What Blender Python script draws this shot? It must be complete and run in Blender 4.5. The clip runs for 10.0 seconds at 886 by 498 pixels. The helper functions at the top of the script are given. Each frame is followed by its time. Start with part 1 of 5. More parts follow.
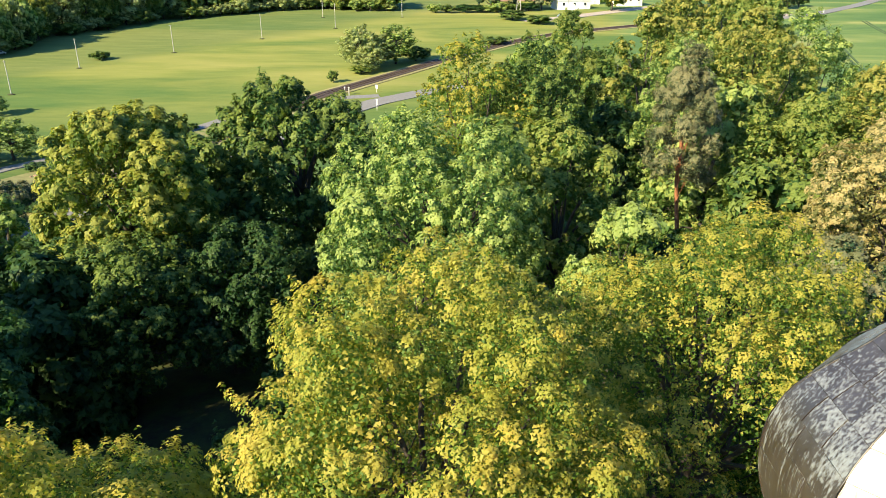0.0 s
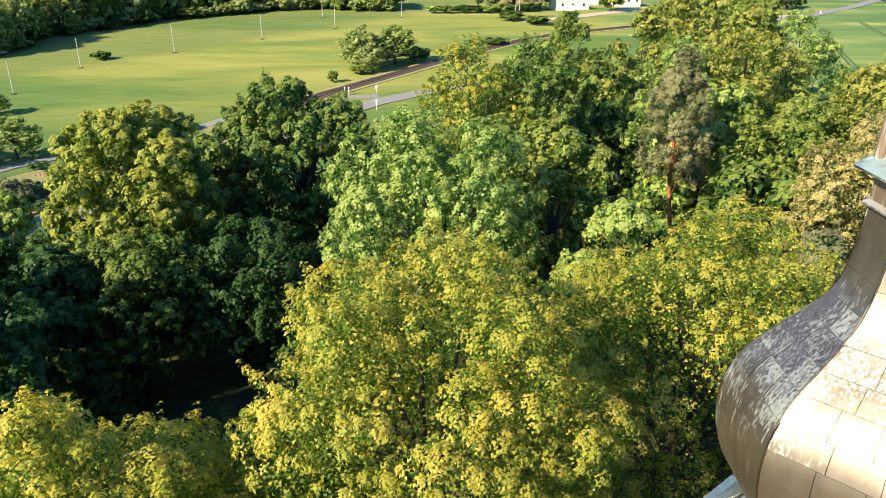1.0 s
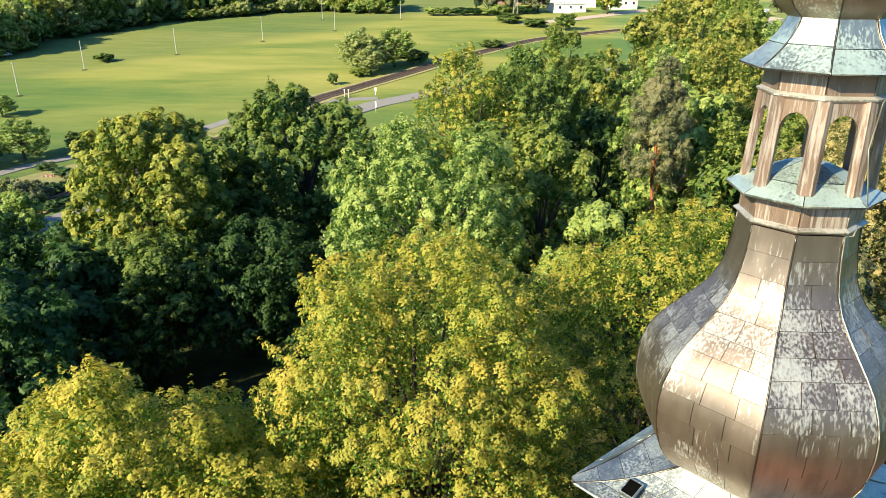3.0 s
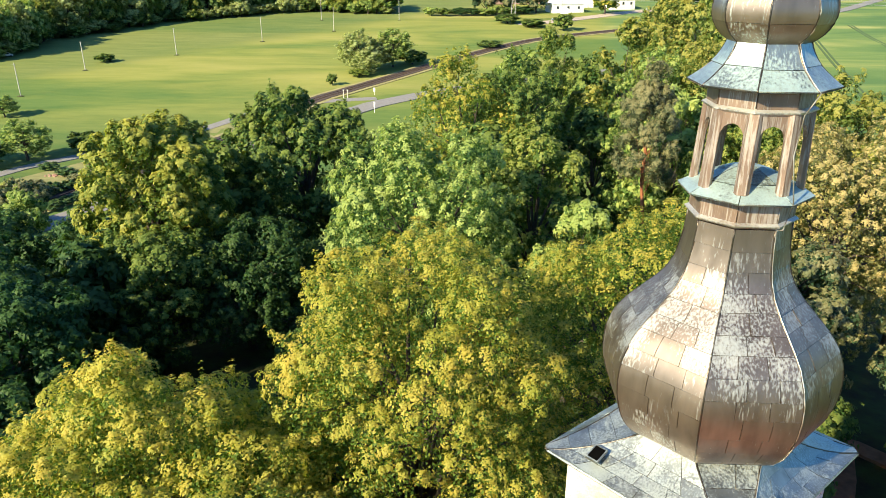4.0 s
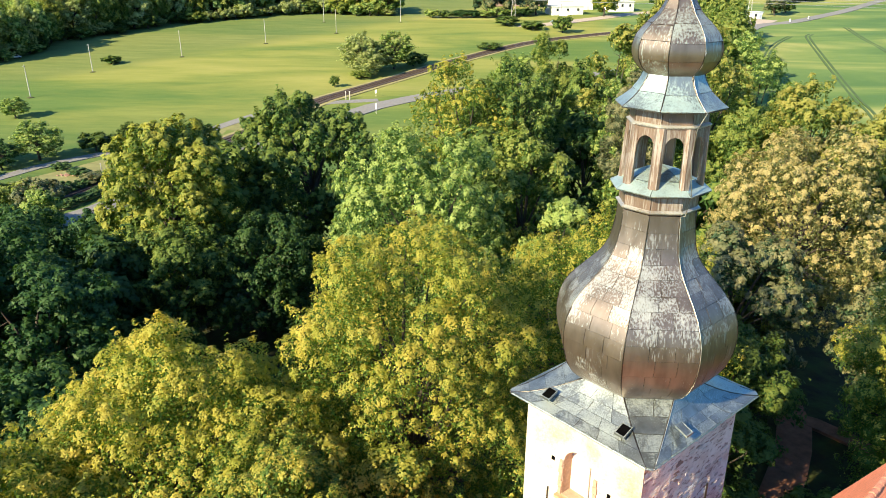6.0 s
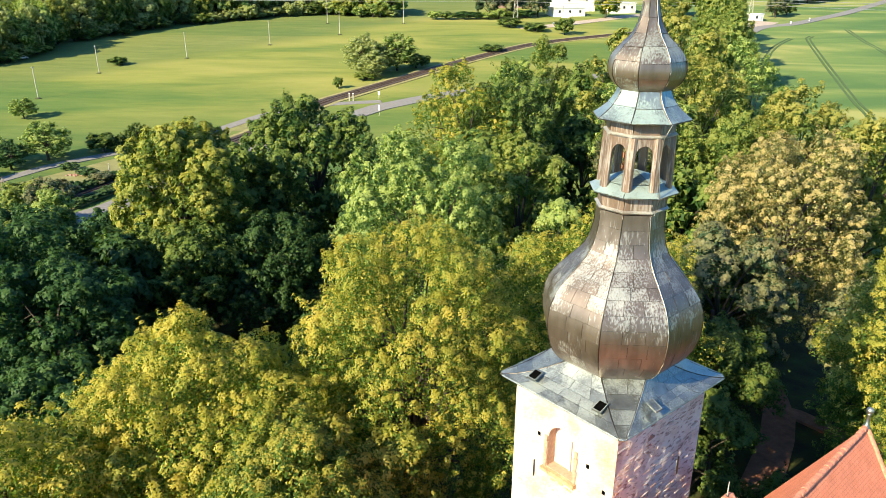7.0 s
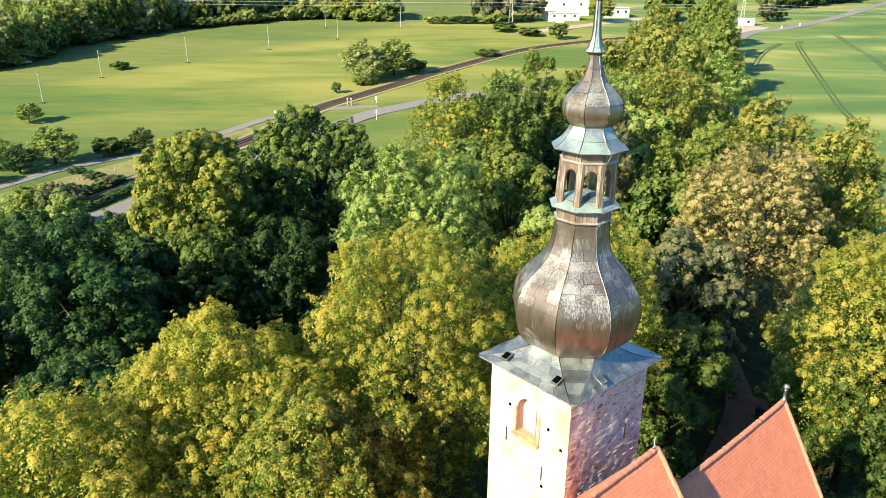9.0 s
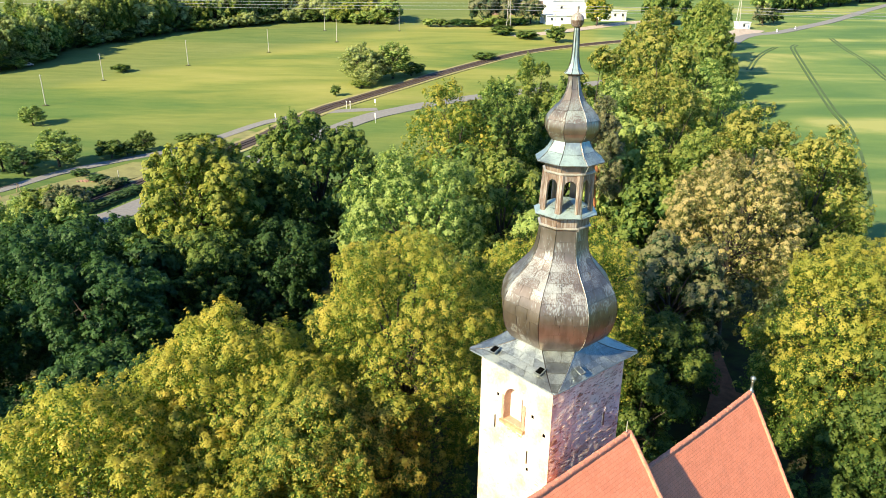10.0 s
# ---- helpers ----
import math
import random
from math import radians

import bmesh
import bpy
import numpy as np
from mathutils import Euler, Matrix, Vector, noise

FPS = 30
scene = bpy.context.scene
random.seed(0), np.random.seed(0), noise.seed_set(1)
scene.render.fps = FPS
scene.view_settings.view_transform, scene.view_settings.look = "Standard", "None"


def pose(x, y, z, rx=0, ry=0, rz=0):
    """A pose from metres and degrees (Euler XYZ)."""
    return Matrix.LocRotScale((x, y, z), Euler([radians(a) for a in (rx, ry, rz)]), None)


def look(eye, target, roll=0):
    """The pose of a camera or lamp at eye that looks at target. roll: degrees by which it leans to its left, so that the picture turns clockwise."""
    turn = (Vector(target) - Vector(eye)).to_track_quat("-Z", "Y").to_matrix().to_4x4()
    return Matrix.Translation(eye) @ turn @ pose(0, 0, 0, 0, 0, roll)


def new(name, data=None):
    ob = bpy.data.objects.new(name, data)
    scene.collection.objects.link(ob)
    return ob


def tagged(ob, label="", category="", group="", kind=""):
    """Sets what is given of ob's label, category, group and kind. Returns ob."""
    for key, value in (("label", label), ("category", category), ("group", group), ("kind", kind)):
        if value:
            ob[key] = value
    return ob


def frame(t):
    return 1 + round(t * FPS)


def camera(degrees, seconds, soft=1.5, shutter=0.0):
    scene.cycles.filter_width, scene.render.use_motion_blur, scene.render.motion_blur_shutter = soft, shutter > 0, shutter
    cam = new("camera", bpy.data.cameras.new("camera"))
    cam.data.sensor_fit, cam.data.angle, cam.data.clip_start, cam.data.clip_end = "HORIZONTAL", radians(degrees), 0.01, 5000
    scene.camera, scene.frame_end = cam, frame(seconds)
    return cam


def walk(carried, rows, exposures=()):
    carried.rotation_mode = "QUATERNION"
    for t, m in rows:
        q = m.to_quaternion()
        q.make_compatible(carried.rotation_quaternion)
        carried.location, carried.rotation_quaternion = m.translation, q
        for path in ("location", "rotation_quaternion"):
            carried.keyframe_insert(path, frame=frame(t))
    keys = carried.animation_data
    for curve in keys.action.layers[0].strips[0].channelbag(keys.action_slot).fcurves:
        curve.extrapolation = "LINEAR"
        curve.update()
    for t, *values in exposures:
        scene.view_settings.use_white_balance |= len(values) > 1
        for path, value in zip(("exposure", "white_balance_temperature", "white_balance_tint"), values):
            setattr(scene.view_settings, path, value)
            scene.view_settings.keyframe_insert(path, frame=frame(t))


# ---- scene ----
cam = camera(62.0, 10.0, 0.8)
PATH = [
    (0, (-7.831, -9.162, 30.056), (-7.858, -7.291, 29.351), 0.2),
    (0.5, (-7.841, -10.093, 30.196), (-7.866, -8.222, 29.491), 0.3),
    (1, (-7.816, -11.053, 30.392), (-7.84, -9.182, 29.687), 0.3),
    (1.5, (-7.725, -12.045, 30.716), (-7.75, -10.173, 30.011), 0.3),
    (2, (-7.636, -13.055, 31.054), (-7.659, -11.184, 30.349), 0.4),
    (2.5, (-7.518, -14.06, 31.387), (-7.54, -12.188, 30.683), 0.4),
    (4, (-7.036, -17.293, 32.379), (-7.055, -15.422, 31.673), 0.4),
    (4.5, (-6.884, -18.434, 32.707), (-6.9, -16.562, 32.001), 0.4),
    (5, (-6.74, -19.656, 33.056), (-6.757, -17.785, 32.35), 0.4),
    (5.5, (-6.579, -21.062, 33.397), (-6.598, -19.191, 32.691), 0.4),
    (7, (-6.203, -25.148, 34.569), (-6.233, -23.277, 33.864), 0.5),
    (7.5, (-6.079, -26.549, 35.155), (-6.108, -24.678, 34.45), 0.5),
    (8, (-5.948, -27.954, 35.739), (-5.976, -26.083, 35.034), 0.5),
    (8.5, (-5.835, -29.391, 36.303), (-5.86, -27.519, 35.599), 0.6),
    (9, (-5.698, -30.847, 36.87), (-5.72, -28.975, 36.167), 0.6),
    (9.5, (-5.579, -32.297, 37.433), (-5.597, -30.424, 36.731), 0.7),
    (10, (-5.423, -33.74, 38.033), (-5.441, -31.867, 37.333), 0.7),
]
walk(cam, [(t, look(eye, target, roll)) for t, eye, target, roll in PATH])

# ---- world and sun ----
SUN_AZ = Vector((-0.73, -0.684, 0.0)).normalized()
SUN_EL = radians(30.0)
TO_SUN = SUN_AZ * math.cos(SUN_EL) + Vector((0, 0, math.sin(SUN_EL)))
world = bpy.data.worlds.new("world")
scene.world = world
world.use_nodes = True
wt = world.node_tree
sky = wt.nodes.new("ShaderNodeTexSky")
sky.dust_density, sky.ozone_density = 1.2, 6.0
sky.sky_type, sky.sun_disc = "NISHITA", False
sky.sun_elevation, sky.sun_rotation = SUN_EL, math.atan2(TO_SUN.x, TO_SUN.y)
tint = wt.nodes.new("ShaderNodeMix")
tint.data_type, tint.blend_type = "RGBA", "MULTIPLY"
tint.inputs[0].default_value = 1.0
tint.inputs[7].default_value = (0.60, 0.98, 1.22, 1)
wt.links.new(sky.outputs[0], tint.inputs[6])
wt.links.new(tint.outputs[2], wt.nodes["Background"].inputs[0])
wt.nodes["Background"].inputs[1].default_value = 0.095
lamp = bpy.data.lights.new("sun", "SUN")
lamp.energy, lamp.angle, lamp.color = 5.8, radians(0.6), (1.0, 0.845, 0.52)
sun = new("sun", lamp)
sun.matrix_world = look(TO_SUN * 200, (0, 0, 0))
scene.view_settings.exposure = 1.07


# ---- materials ----
class Mat:
    """A material with short calls for its nodes."""

    def __init__(self, name, rough=0.7, metal=0.0, spec=0.5):
        self.m = bpy.data.materials.new(name)
        self.m.use_nodes = True
        self.t = self.m.node_tree
        self.b = self.t.nodes["Principled BSDF"]
        self.b.inputs["Roughness"].default_value = rough
        self.b.inputs["Metallic"].default_value = metal
        self.b.inputs["Specular IOR Level"].default_value = spec
        self.at = self.t.nodes.new("ShaderNodeNewGeometry").outputs["Position"]

    def link(self, a, b):
        self.t.links.new(a, b)

    def put(self, socket, value):
        if hasattr(value, "links"):
            self.link(value, socket)
        else:
            socket.default_value = value

    def scaled(self, sx, sy, sz, vec=None, rot=0.0):
        n = self.t.nodes.new("ShaderNodeMapping")
        n.inputs["Scale"].default_value = (sx, sy, sz)
        n.inputs["Rotation"].default_value = (0, 0, rot)
        self.link(vec or self.at, n.inputs["Vector"])
        return n.outputs[0]

    def noise(self, scale, detail=4.0, vec=None, rough=0.55, dist=0.0):
        n = self.t.nodes.new("ShaderNodeTexNoise")
        n.inputs["Scale"].default_value, n.inputs["Detail"].default_value = scale, detail
        n.inputs["Roughness"].default_value, n.inputs["Distortion"].default_value = rough, dist
        self.link(vec or self.at, n.inputs["Vector"])
        return n.outputs[0]

    def ramp(self, value, stops):
        n = self.t.nodes.new("ShaderNodeValToRGB")
        self.link(value, n.inputs[0])
        e = n.color_ramp.elements
        while len(e) < len(stops):
            e.new(0.5)
        for el, (p, c) in zip(e, stops):
            el.position = p
            el.color = (c, c, c, 1) if isinstance(c, (int, float)) else (*c, 1)
        return n.outputs[0]

    def mix(self, fac, a, b, kind="MIX"):
        n = self.t.nodes.new("ShaderNodeMix")
        n.data_type, n.blend_type = "RGBA", kind
        self.put(n.inputs[0], fac)
        for s, v in ((n.inputs[6], a), (n.inputs[7], b)):
            self.put(s, v if hasattr(v, "links") else (*v, 1))
        return n.outputs[2]

    def math(self, op, a, b=0.5):
        n = self.t.nodes.new("ShaderNodeMath")
        n.operation = op
        self.put(n.inputs[0], a)
        self.put(n.inputs[1], b)
        return n.outputs[0]

    def own(self):
        return self.t.nodes.new("ShaderNodeObjectInfo").outputs["Random"]

    def island(self):
        return self.t.nodes.new("ShaderNodeNewGeometry").outputs["Random Per Island"]

    def bump(self, height, strength=0.4, dist=0.02):
        n = self.t.nodes.new("ShaderNodeBump")
        n.inputs["Strength"].default_value, n.inputs["Distance"].default_value = strength, dist
        self.link(height, n.inputs["Height"])
        self.link(n.outputs[0], self.b.inputs["Normal"])

    def color(self, c):
        self.put(self.b.inputs["Base Color"], c if hasattr(c, "links") else (*c, 1))
        return self.m


def leaf_material(name, dark, mid, light, passing=0.35, clump=0.8, glow=(1.1, 1.25, 0.5)):
    """Leaves: colour varies leaf by leaf and clump by clump; some light passes through."""
    k = Mat(name, 0.55, 0.0, 0.25)
    each = k.ramp(k.island(), [(0.0, dark), (0.35, mid), (0.75, mid), (1.0, light)])
    patch = k.ramp(k.noise(clump, 3.0), [(0.34, [0.5 * (a + b) for a, b in zip(dark, mid)]), (0.5, mid), (0.68, light)])
    c = k.mix(0.8, each, patch)
    k.color(c)
    tr = k.t.nodes.new("ShaderNodeBsdfTranslucent")
    k.link(k.mix(1.0, c, glow, "MULTIPLY"), tr.inputs[0])
    mx = k.t.nodes.new("ShaderNodeMixShader")
    mx.inputs[0].default_value = passing
    k.link(k.b.outputs[0], mx.inputs[1])
    k.link(tr.outputs[0], mx.inputs[2])
    k.link(mx.outputs[0], k.t.nodes["Material Output"].inputs[0])
    return k.m


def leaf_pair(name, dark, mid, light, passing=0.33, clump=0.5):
    """Inner leaves, and the paler young leaves or blossom at the shoots' ends; the pair also paints in crown light and
    shade.
    """
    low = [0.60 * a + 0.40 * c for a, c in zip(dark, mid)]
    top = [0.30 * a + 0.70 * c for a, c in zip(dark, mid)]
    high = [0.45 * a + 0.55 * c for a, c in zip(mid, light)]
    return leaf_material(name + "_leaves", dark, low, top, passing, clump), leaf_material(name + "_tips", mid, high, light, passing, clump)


def make_copper(name, tone, pale, amount, metal=0.92, dull=0.0):
    """Old sheet copper: dull brown metal, with crisp pale run-off streaks that differ from sheet to sheet."""
    k = Mat(name, 0.35, metal)
    own = k.own()
    comb = k.t.nodes.new("ShaderNodeCombineXYZ")
    for i in range(3):
        k.link(k.math("MULTIPLY", own, 37.0 + 11 * i), comb.inputs[i])
    shift = k.t.nodes.new("ShaderNodeVectorMath")
    shift.operation = "ADD"
    k.link(k.at, shift.inputs[0])
    k.link(comb.outputs[0], shift.inputs[1])
    streak = k.noise(1.0, 5.0, k.scaled(20.0, 20.0, 1.3, shift.outputs[0]), 0.6)
    blot = k.noise(0.9, 2.0, k.scaled(1.0, 1.0, 0.7), 0.5)
    v = k.math("ADD", k.math("MULTIPLY", streak, 0.62), k.math("MULTIPLY", blot, 0.36))
    v = k.math("ADD", v, k.math("MULTIPLY", k.math("SUBTRACT", own, 0.5), 0.09))
    facing = k.t.nodes.new("ShaderNodeSeparateXYZ")
    k.link(k.t.nodes.new("ShaderNodeNewGeometry").outputs["Normal"], facing.inputs[0])
    v = k.math("ADD", v, k.ramp(facing.outputs[2], [(0.0, 0.0), (0.25, 0.04), (0.6, 0.10)]))
    mask = k.ramp(v, [(amount - 0.01, 0.0), (amount + 0.02, 0.5), (amount + 0.12, 1.0)])
    tarnish = k.noise(1.2, 3.0, k.scaled(2.0, 2.0, 0.7), 0.5)
    body = k.ramp(tarnish, [(0.3, [c * 0.75 for c in tone]), (0.5, tone), (0.7, [min(1, c * 1.2) for c in tone])])
    paler = k.ramp(k.noise(14.0, 4.0), [(0.3, [c * 0.85 for c in pale]), (0.7, pale)])
    k.put(k.b.inputs["Roughness"], k.ramp(v, [(amount - 0.15, 0.36 + dull), (amount, 0.40 + dull), (amount + 0.08, 0.50 + dull)]))
    k.put(k.b.inputs["Metallic"], k.ramp(v, [(amount - 0.02, metal), (amount + 0.08, metal * 0.58)]))
    k.bump(k.noise(2.2, 3.0), 0.06, 0.03)
    return k.color(k.mix(k.math("MULTIPLY", mask, 0.66), body, paler))


COPPER = make_copper("sheet_copper", (0.235, 0.188, 0.155), (0.49, 0.54, 0.53), 0.57, 0.90, 0.06)
COPPER_PALE = make_copper("weathered_copper", (0.27, 0.29, 0.275), (0.48, 0.54, 0.52), 0.58, 0.88)
COPPER_GREEN = make_copper("green_copper", (0.31, 0.36, 0.345), (0.46, 0.62, 0.60), 0.53, 0.85)
COPPER_STREAKED = make_copper("streaked_copper", (0.27, 0.215, 0.17), (0.44, 0.54, 0.51), 0.57, 0.90, 0.04)
COPPER_BROWN = make_copper("brown_copper", (0.215, 0.15, 0.115), (0.46, 0.44, 0.41), 0.52, 0.55, 0.14)
SEAM = make_copper("seam_copper", (0.10, 0.085, 0.07), (0.2, 0.2, 0.18), 0.6)
MOULDING = make_copper("moulding_copper", (0.42, 0.38, 0.34), (0.58, 0.60, 0.58), 0.48)


def make_plaster():
    k = Mat("old_plaster", 0.9, 0.0, 0.2)
    big = k.noise(0.45, 5.0, None, 0.6)
    c = k.ramp(big, [(0.34, (0.22, 0.15, 0.10)), (0.42, (0.44, 0.34, 0.25)), (0.50, (0.60, 0.52, 0.43)), (0.62, (0.72, 0.67, 0.59))])
    stain = k.ramp(k.noise(1.0, 6.0, k.scaled(1.6, 1.6, 0.5), 0.7), [(0.54, 0.0), (0.66, 1.0)])
    c = k.mix(k.math("MULTIPLY", stain, 0.6), c, (0.62, 0.43, 0.20))
    fine = k.noise(9.0, 6.0, None, 0.7)
    k.bump(k.math("ADD", fine, k.math("MULTIPLY", k.noise(1.7, 4.0), 2.0)), 0.6, 0.05)
    return k.color(k.mix(0.35, c, k.ramp(fine, [(0.3, (0.36, 0.28, 0.21)), (0.7, (0.74, 0.69, 0.6))])))


def make_mortar():
    k = Mat("pink_mortar", 0.95, 0.0, 0.2)
    c = k.ramp(k.noise(0.7, 5.0, None, 0.65), [(0.3, (0.62, 0.44, 0.37)), (0.46, (0.78, 0.65, 0.58)), (0.65, (0.84, 0.77, 0.71))])
    streak = k.noise(1.0, 6.0, k.scaled(3.0, 3.0, 8.5), 0.7)
    k.bump(streak, 1.0, 0.10)
    dark = k.ramp(streak, [(0.39, 1.0), (0.46, 0.0)])
    return k.color(k.mix(k.math("MULTIPLY", dark, 0.8), c, (0.22, 0.10, 0.075)))


def make_stone():
    k = Mat("rubble_stone", 0.92, 0.0, 0.2)
    own = k.ramp(k.own(), [(0.0, (0.36, 0.22, 0.17)), (0.3, (0.70, 0.55, 0.48)), (0.75, (0.82, 0.73, 0.66)), (1.0, (0.46, 0.30, 0.24))])
    fine = k.noise(12.0, 5.0, None, 0.7)
    k.bump(fine, 0.8, 0.03)
    return k.color(k.mix(0.35, own, k.ramp(fine, [(0.3, (0.26, 0.17, 0.13)), (0.7, (0.68, 0.58, 0.52))])))


def make_tiles(name, a, b):
    """Flat red roof tiles in bond, on a roof's own metres."""
    k = Mat(name, 0.8, 0.0, 0.3)
    uv = k.t.nodes.new("ShaderNodeUVMap").outputs[0]
    n = k.t.nodes.new("ShaderNodeTexBrick")
    n.inputs["Scale"].default_value = 1.0
    n.inputs["Mortar Size"].default_value = 0.006
    n.inputs["Brick Width"].default_value, n.inputs["Row Height"].default_value = 0.19, 0.17
    n.inputs["Color1"].default_value, n.inputs["Color2"].default_value = (*a, 1), (*b, 1)
    n.inputs["Mortar"].default_value = (*[c * 0.7 for c in a], 1)
    k.link(uv, n.inputs["Vector"])
    spots = k.ramp(k.noise(1.3, 6.0, None, 0.7), [(0.35, 0.92), (0.65, 1.10)])
    k.bump(n.outputs["Fac"], -0.5, 0.012)
    return k.color(k.mix(1.0, n.outputs["Color"], spots, "MULTIPLY"))


def plain(name, c, rough=0.7, metal=0.0, var=0.25, scale=3.0):
    k = Mat(name, rough, metal)
    n = k.noise(scale, 5.0, None, 0.65)
    k.bump(n, 0.25, 0.01)
    return k.color(k.ramp(n, [(0.25, [x * (1 - var) for x in c]), (0.75, [min(1, x * (1 + var)) for x in c])]))


PLASTER, MORTAR, STONE = make_plaster(), make_mortar(), make_stone()
STONE_DARK = plain("exposed_stone", (0.56, 0.45, 0.37), 0.92, 0.0, 0.5, 6.0)
TILES = make_tiles("red_roof_tiles", (0.75, 0.245, 0.14), (0.79, 0.275, 0.165))
RIDGE_CLAY = plain("ridge_clay", (0.58, 0.23, 0.15), 0.85, 0.0, 0.4, 8.0)
LIME = plain("lime_mortar", (0.55, 0.47, 0.40), 0.95, 0.0, 0.3, 10.0)
# near-black paint that stands in for the shade inside holes
DARK = plain("hole_shade_black", (0.003, 0.003, 0.003), 1.0)
DARK.node_tree.nodes["Principled BSDF"].inputs["Specular IOR Level"].default_value = 0.0
BOARD = plain("limewashed_boards", (0.66, 0.61, 0.53), 0.9, 0.0, 0.15, 6.0)
SILL = plain("stained_sill", (0.44, 0.31, 0.17), 0.9, 0.0, 0.5, 5.0)
JAMB = plain("sandstone_jamb", (0.42, 0.27, 0.19), 0.92, 0.0, 0.25, 9.0)
BARK = plain("grey_bark", (0.06, 0.048, 0.038), 0.95, 0.0, 0.5, 9.0)
BARK_RED = plain("red_pine_bark", (0.28, 0.11, 0.05), 0.95, 0.0, 0.45, 7.0)
ASPHALT = plain("worn_asphalt", (0.21, 0.20, 0.195), 0.85, 0.0, 0.2, 1.5)
BALLAST = plain("rusty_ballast", (0.065, 0.045, 0.036), 0.95, 0.0, 0.4, 4.0)
RAIL_STEEL = plain("rail_steel", (0.15, 0.10, 0.08), 0.45, 0.7)
DIRT = plain("earth_path", (0.25, 0.11, 0.065), 0.95, 0.0, 0.4, 1.2)
VERGE = plain("dry_verge", (0.27, 0.24, 0.10), 0.95, 0.0, 0.35, 0.5)
ROCK = plain("bed_rock", (0.33, 0.19, 0.14), 0.95, 0.0, 0.35, 2.0)
GRAVEL = plain("pale_gravel", (0.42, 0.34, 0.28), 0.95, 0.0, 0.3, 1.0)
POLE_GREY = plain("pale_concrete", (0.40, 0.385, 0.35), 0.85, 0.0, 0.2, 4.0)
WHITE = plain("white_paint", (0.80, 0.79, 0.76), 0.6, 0.0, 0.08, 0.4)
ROOF_GREY = plain("pale_roof_sheet", (0.62, 0.64, 0.66), 0.5, 0.1, 0.15, 0.4)
BRICK_BROWN = plain("brown_wall", (0.30, 0.20, 0.16), 0.9, 0.0, 0.25, 0.7)
GLASS_DARK = plain("dark_glass", (0.03, 0.035, 0.04), 0.15)
CAR_BLUE = plain("car_paint", (0.25, 0.32, 0.42), 0.3, 0.2, 0.05)
RUBBER = plain("rubber", (0.02, 0.02, 0.02), 0.9)
WIRE = plain("wire", (0.5, 0.5, 0.48), 0.5, 0.5)
WOOD = plain("weathered_timber", (0.28, 0.19, 0.12), 0.9, 0.0, 0.3, 5.0)

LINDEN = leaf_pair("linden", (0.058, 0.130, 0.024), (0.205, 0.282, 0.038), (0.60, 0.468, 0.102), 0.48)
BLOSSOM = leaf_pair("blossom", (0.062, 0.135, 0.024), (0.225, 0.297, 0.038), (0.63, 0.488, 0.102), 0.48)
# shaded copy of the linden: the shade is put into its leaf colour
SHADE_LINDEN = leaf_pair("shaded_linden", (0.045, 0.110, 0.024), (0.185, 0.26, 0.038), (0.58, 0.468, 0.102), 0.46)
# the wood's deep shade is put into these leaf colours
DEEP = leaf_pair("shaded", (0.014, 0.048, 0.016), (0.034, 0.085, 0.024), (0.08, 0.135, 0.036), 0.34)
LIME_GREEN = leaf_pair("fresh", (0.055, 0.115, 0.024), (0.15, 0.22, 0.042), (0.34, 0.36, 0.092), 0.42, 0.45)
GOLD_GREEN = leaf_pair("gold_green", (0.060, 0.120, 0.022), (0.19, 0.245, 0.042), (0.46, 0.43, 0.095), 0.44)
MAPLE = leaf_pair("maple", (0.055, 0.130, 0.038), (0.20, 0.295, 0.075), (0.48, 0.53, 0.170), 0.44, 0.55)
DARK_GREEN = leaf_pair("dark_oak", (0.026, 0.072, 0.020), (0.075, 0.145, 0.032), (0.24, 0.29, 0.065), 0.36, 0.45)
# ash leaves darkened, so the slope's shade lies in their colour
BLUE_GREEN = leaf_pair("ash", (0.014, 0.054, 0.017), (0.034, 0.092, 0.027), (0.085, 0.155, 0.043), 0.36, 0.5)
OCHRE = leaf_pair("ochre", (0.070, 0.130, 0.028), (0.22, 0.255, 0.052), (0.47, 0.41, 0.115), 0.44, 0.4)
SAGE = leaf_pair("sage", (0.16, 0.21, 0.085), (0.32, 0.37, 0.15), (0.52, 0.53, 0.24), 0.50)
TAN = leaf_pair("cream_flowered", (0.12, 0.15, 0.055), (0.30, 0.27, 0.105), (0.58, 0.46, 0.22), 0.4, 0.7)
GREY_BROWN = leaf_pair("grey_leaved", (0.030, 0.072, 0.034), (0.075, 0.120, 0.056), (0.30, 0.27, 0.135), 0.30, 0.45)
# green darkened to hold the shade of trees beside the church
SHADED_GREEN = leaf_pair("shaded_green", (0.026, 0.066, 0.016), (0.070, 0.125, 0.026), (0.16, 0.20, 0.045), 0.38)
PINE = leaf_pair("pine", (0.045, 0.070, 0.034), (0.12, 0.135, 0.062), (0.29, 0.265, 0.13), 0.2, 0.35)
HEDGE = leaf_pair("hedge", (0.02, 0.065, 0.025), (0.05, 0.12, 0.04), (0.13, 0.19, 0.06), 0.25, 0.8)


